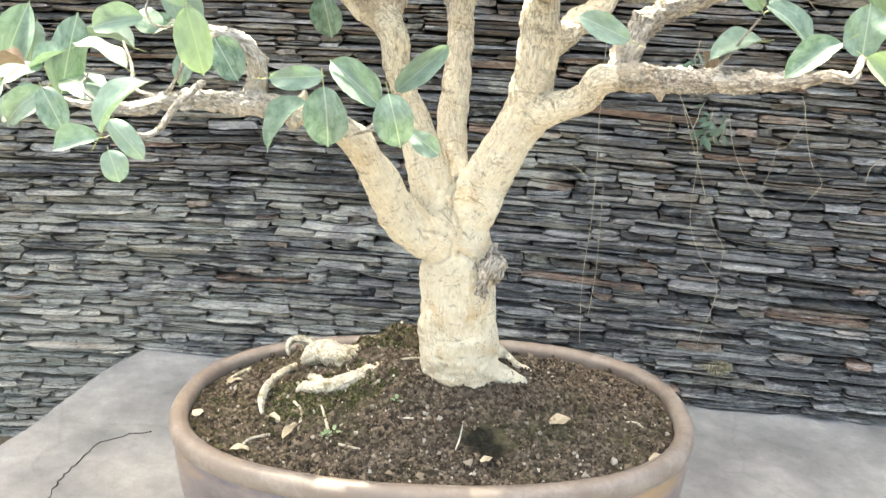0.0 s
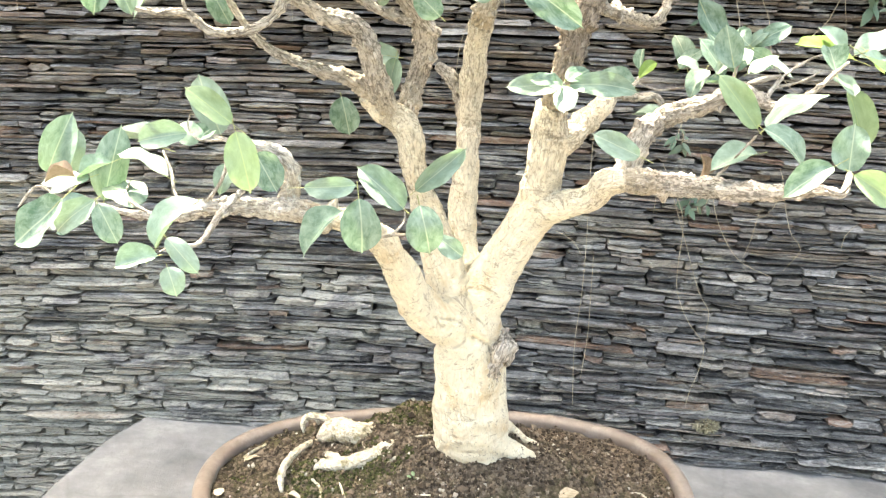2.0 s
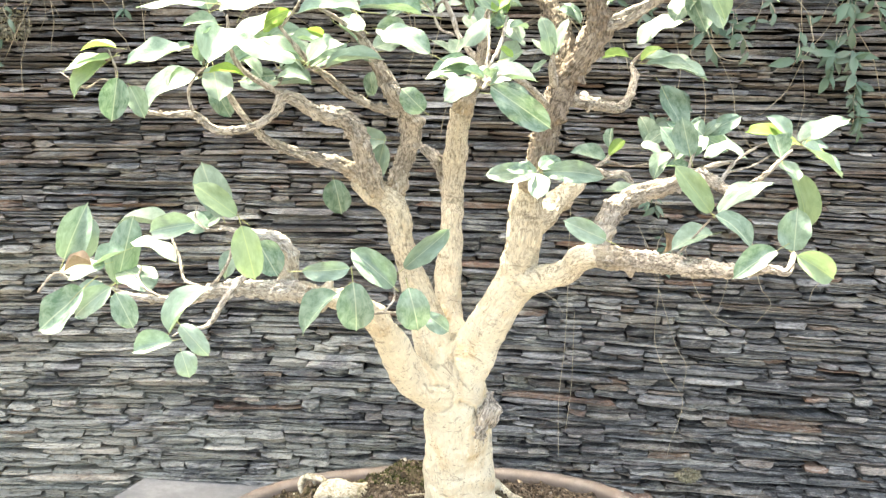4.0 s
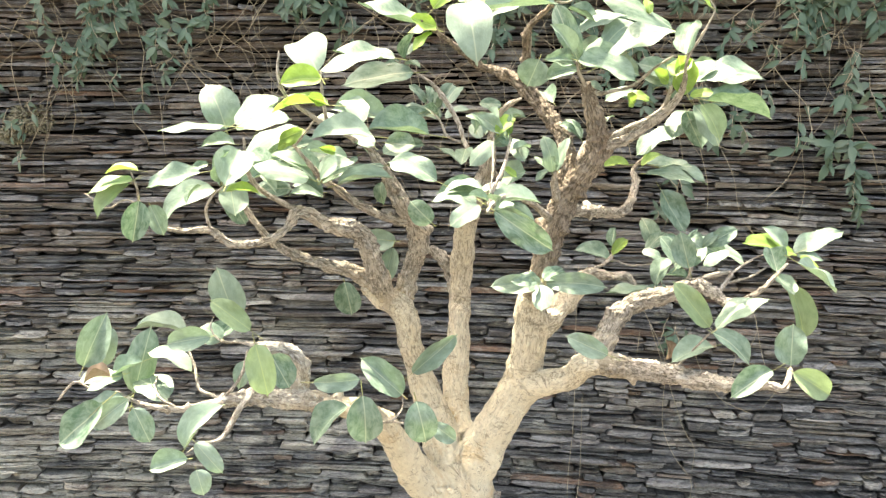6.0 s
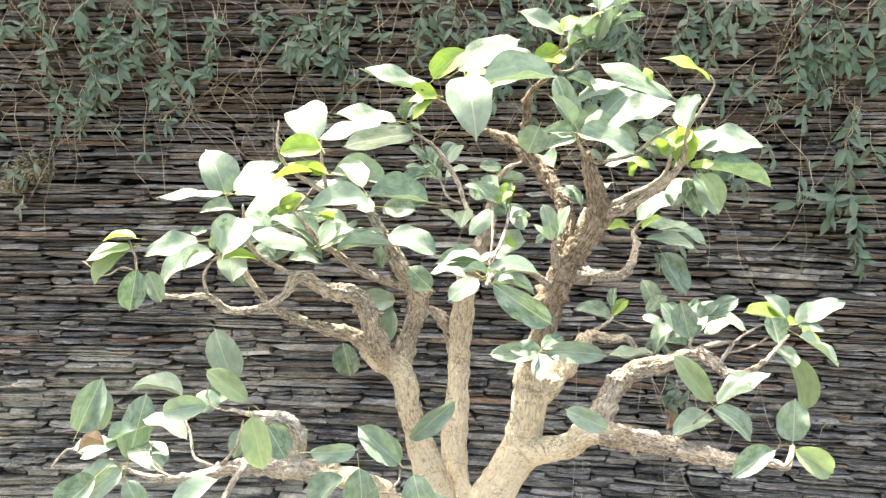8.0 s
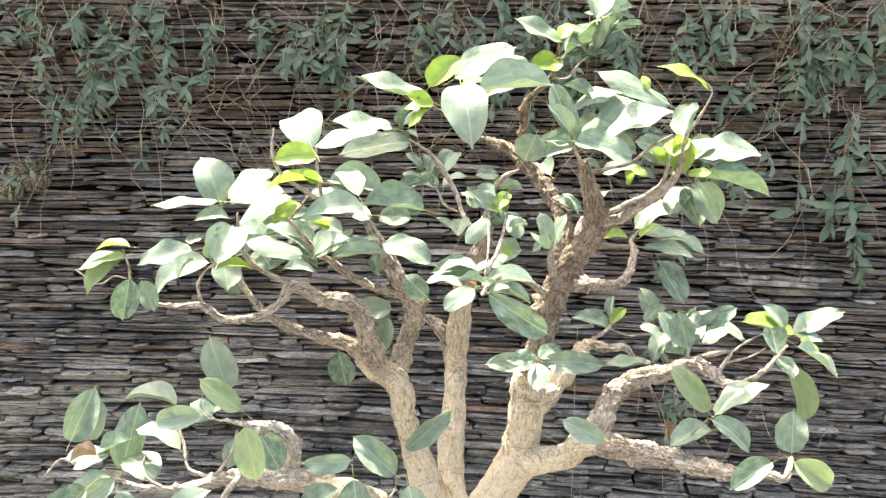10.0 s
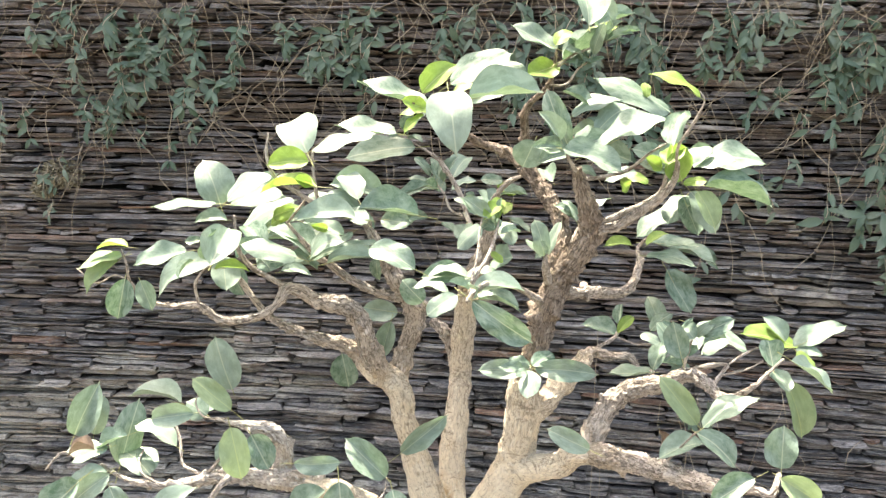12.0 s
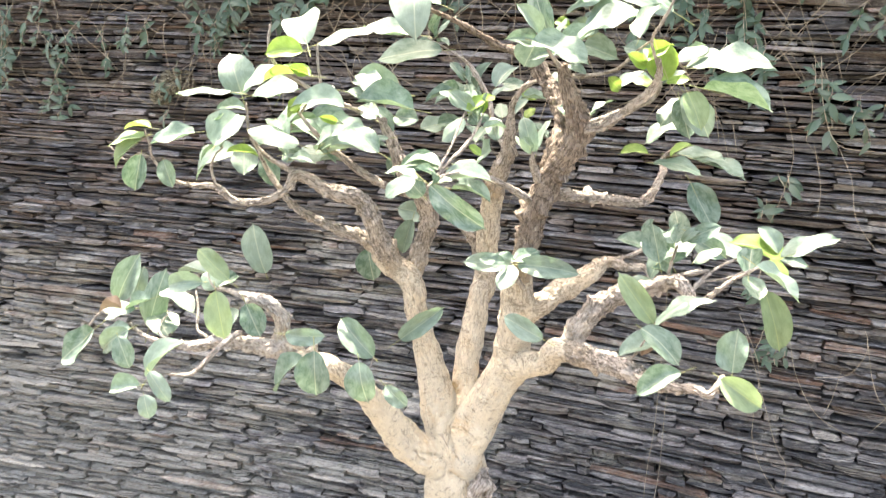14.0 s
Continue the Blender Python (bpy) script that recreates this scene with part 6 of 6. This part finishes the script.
creeper(0.81, 1.95, 0.18, 0.16, 50, 26, 0.044)
creeper(0.88, 1.88, 0.12, 0.12, 36, 27, 0.046)
creeper(0.94, 1.84, 0.16, 0.14, 40, 28, 0.055)
creeper(1.00, 1.94, 0.20, 0.12, 44, 29, 0.050)
creeper(0.97, 1.69, 0.14, 0.05, 20, 30, 0.050)
creeper(0.99, 1.60, 0.10, 0.06, 14, 31, 0.050)
creeper(0.86, 1.53, 0.12, 0.05, 12, 32, 0.055)
creeper(0.95, 1.50, 0.16, 0.09, 34, 33, 0.052)
creeper(0.97, 1.35, 0.16, 0.06, 26, 34, 0.040)
creeper(0.75, 1.57, 0.08, 0.05, 8, 35, 0.040)
creeper(-1.08, 1.53, 0.06, 0.10, 12, 36, 0.030)
creeper(-1.15, 1.55, 0.08, 0.08, 10, 37, 0.030)
creeper(-1.13, 1.43, 0.05, 0.05, 6, 38, 0.030)
creeper(0.57, 0.97, 0.08, 0.05, 14, 39, 0.035)
creeper(0.51, 1.10, 0.08, 0.05, 10, 40, 0.035)
creeper(-1.65, 1.63, 0.20, 0.12, 30, 41, 0.035)
creeper(-1.51, 1.54, 0.14, 0.14, 30, 42, 0.035)
creeper(-0.94, 1.71, 0.14, 0.10, 26, 43, 0.036)
creeper(-1.49, 1.63, 0.12, 0.14, 30, 44, 0.035)
creeper(0.55, 0.98, 0.10, 0.06, 8, 45, 0.035)
creeper(-0.68, 1.90, 0.12, 0.12, 30, 46, 0.036)
creeper(-0.61, 1.83, 0.10, 0.10, 22, 47, 0.034)
creeper(-0.98, 1.69, 0.10, 0.08, 16, 48, 0.034)
creeper(-0.25, 1.87, 0.12, 0.12, 30, 49, 0.036)
creeper(-0.12, 1.86, 0.10, 0.10, 22, 50, 0.034)
creeper(0.27, 1.88, 0.14, 0.10, 30, 51, 0.038)
creeper(0.45, 1.88, 0.12, 0.12, 28, 52, 0.036)
creeper(0.58, 1.84, 0.10, 0.10, 20, 53, 0.034)
creeper(0.75, 1.81, 0.12, 0.12, 24, 54, 0.038)
creeper(0.88, 1.73, 0.10, 0.08, 16, 55, 0.040)
creeper(0.80, 1.67, 0.08, 0.08, 10, 56, 0.036)
creeper(0.43, 1.69, 0.14, 0.12, 30, 57, 0.036)
creeper(0.58, 1.61, 0.14, 0.12, 26, 58, 0.036)
creeper(0.70, 1.52, 0.12, 0.08, 16, 59, 0.040)
creeper(-1.23, 1.67, 0.12, 0.10, 24, 60, 0.034)
creeper(0.00, 1.87, 0.12, 0.10, 30, 61, 0.038)
creeper(0.21, 1.82, 0.14, 0.10, 30, 62, 0.040)
creeper(0.25, 1.94, 0.14, 0.12, 36, 63, 0.040)
creeper(0.40, 1.84, 0.12, 0.10, 26, 64, 0.038)
creeper(0.05, 1.79, 0.12, 0.08, 20, 65, 0.036)
creeper(-0.77, 1.86, 0.12, 0.10, 30, 66, 0.038)
creeper(-0.93, 1.67, 0.08, 0.08, 14, 67, 0.032)
creeper(0.36, 1.75, 0.18, 0.12, 46, 68, 0.040)
creeper(0.44, 1.67, 0.14, 0.10, 34, 69, 0.040)
creeper(0.59, 1.59, 0.08, 0.06, 10, 70, 0.050)
creeper(0.61, 1.50, 0.07, 0.06, 8, 71, 0.055)
creeper(0.54, 1.35, 0.06, 0.05, 8, 72, 0.045)
creeper(0.50, 1.28, 0.06, 0.04, 6, 73, 0.045)
creeper(0.68, 1.77, 0.12, 0.10, 24, 74, 0.038)
creeper(-1.56, 1.72, 0.20, 0.16, 44, 75, 0.036)
creeper(-1.63, 1.56, 0.14, 0.10, 26, 76, 0.034)
creeper(-1.49, 1.46, 0.10, 0.08, 14, 77, 0.034)
creeper(-1.38, 1.68, 0.16, 0.12, 24, 78, 0.034)


g = Mat("pale_moss", 0.95, 0.1)
pick = g.node("ShaderNodeNewGeometry").outputs["Random Per Island"]
g.colour(g.ramp(pick, [(0.0, (0.16, 0.15, 0.1)), (0.6, (0.3, 0.28, 0.2)), (1.0, (0.42, 0.4, 0.3))]))
PALE_MOSS = g.m


def moss_cushion(x, z, wide, high, seed):
    """A low tuft of dry moss bulging from a joint, made of short blades."""
    r = random.Random(seed)
    verts, faces = [], []
    for i in range(700):
        a, k = r.uniform(0, 6.283), math.sqrt(r.random())
        px, pz = math.cos(a) * k * wide, math.sin(a) * k * high
        out = 0.035 * math.sqrt(max(0.0, 1 - k * k)) * r.uniform(0.3, 1)
        way = Vector((px / wide + r.uniform(-0.7, 0.7), -0.8, pz / high + r.uniform(-0.7, 0.7))).normalized()
        face = Vector((r.uniform(-1, 1), -0.3, r.uniform(0, 1)))
        face = (face - way * face.dot(way)).normalized()
        lance(verts, faces, Vector((x + px, WALL_Y - out, z + pz)), way, face, r.uniform(0.006, 0.014), 0.003)
    return tagged(new("moss_cushion", mesh_from("moss_cushion", verts, faces, PALE_MOSS, True)), "pale dry moss cushion in a joint of the slate wall", "moss", "moss on the wall")


moss_cushion(-1.10, 1.51, 0.055, 0.035, 0)
moss_cushion(-1.15, 1.47, 0.030, 0.020, 1)
moss_cushion(0.65, 0.30, 0.030, 0.014, 2)


def fibres(n, seed):
    """Fine dry stems and rootlets trailing over the upper wall, as one mesh."""
    r = random.Random(seed)
    out = []
    for i in range(n):
        x, z = r.uniform(-2.0, 1.6), r.uniform(1.62, 2.3)
        pts = []
        dx, dz = r.uniform(-0.06, 0.06), -r.uniform(0.02, 0.08)
        for k in range(6):
            pts.append((x, WALL_Y - 0.02 - r.uniform(0.0, 0.02), z, r.choice((0.0006, 0.0008, 0.0012))))
            x += dx + r.uniform(-0.03, 0.03)
            z += dz + r.uniform(-0.02, 0.02)
        out.append(tube_data(pts, 3, 0.03))
    return mesh_from("dry_stems", *joined(out), FIBRE, True)


tagged(new("dry_stems", fibres(430, 8)), "fine dry stems trailing over the upper slate wall", "stems", "", "stuff")

# ---- slates of the wall ----
part("slates", mesh_from("slates", mass_v, mass_f, SLATE_MASS), wall, "", "stuff")
for k, m in loose:
    ob = new("slate", SLATE_MESHES[k])
    ob.parent = wall
    ob.matrix_basis = m
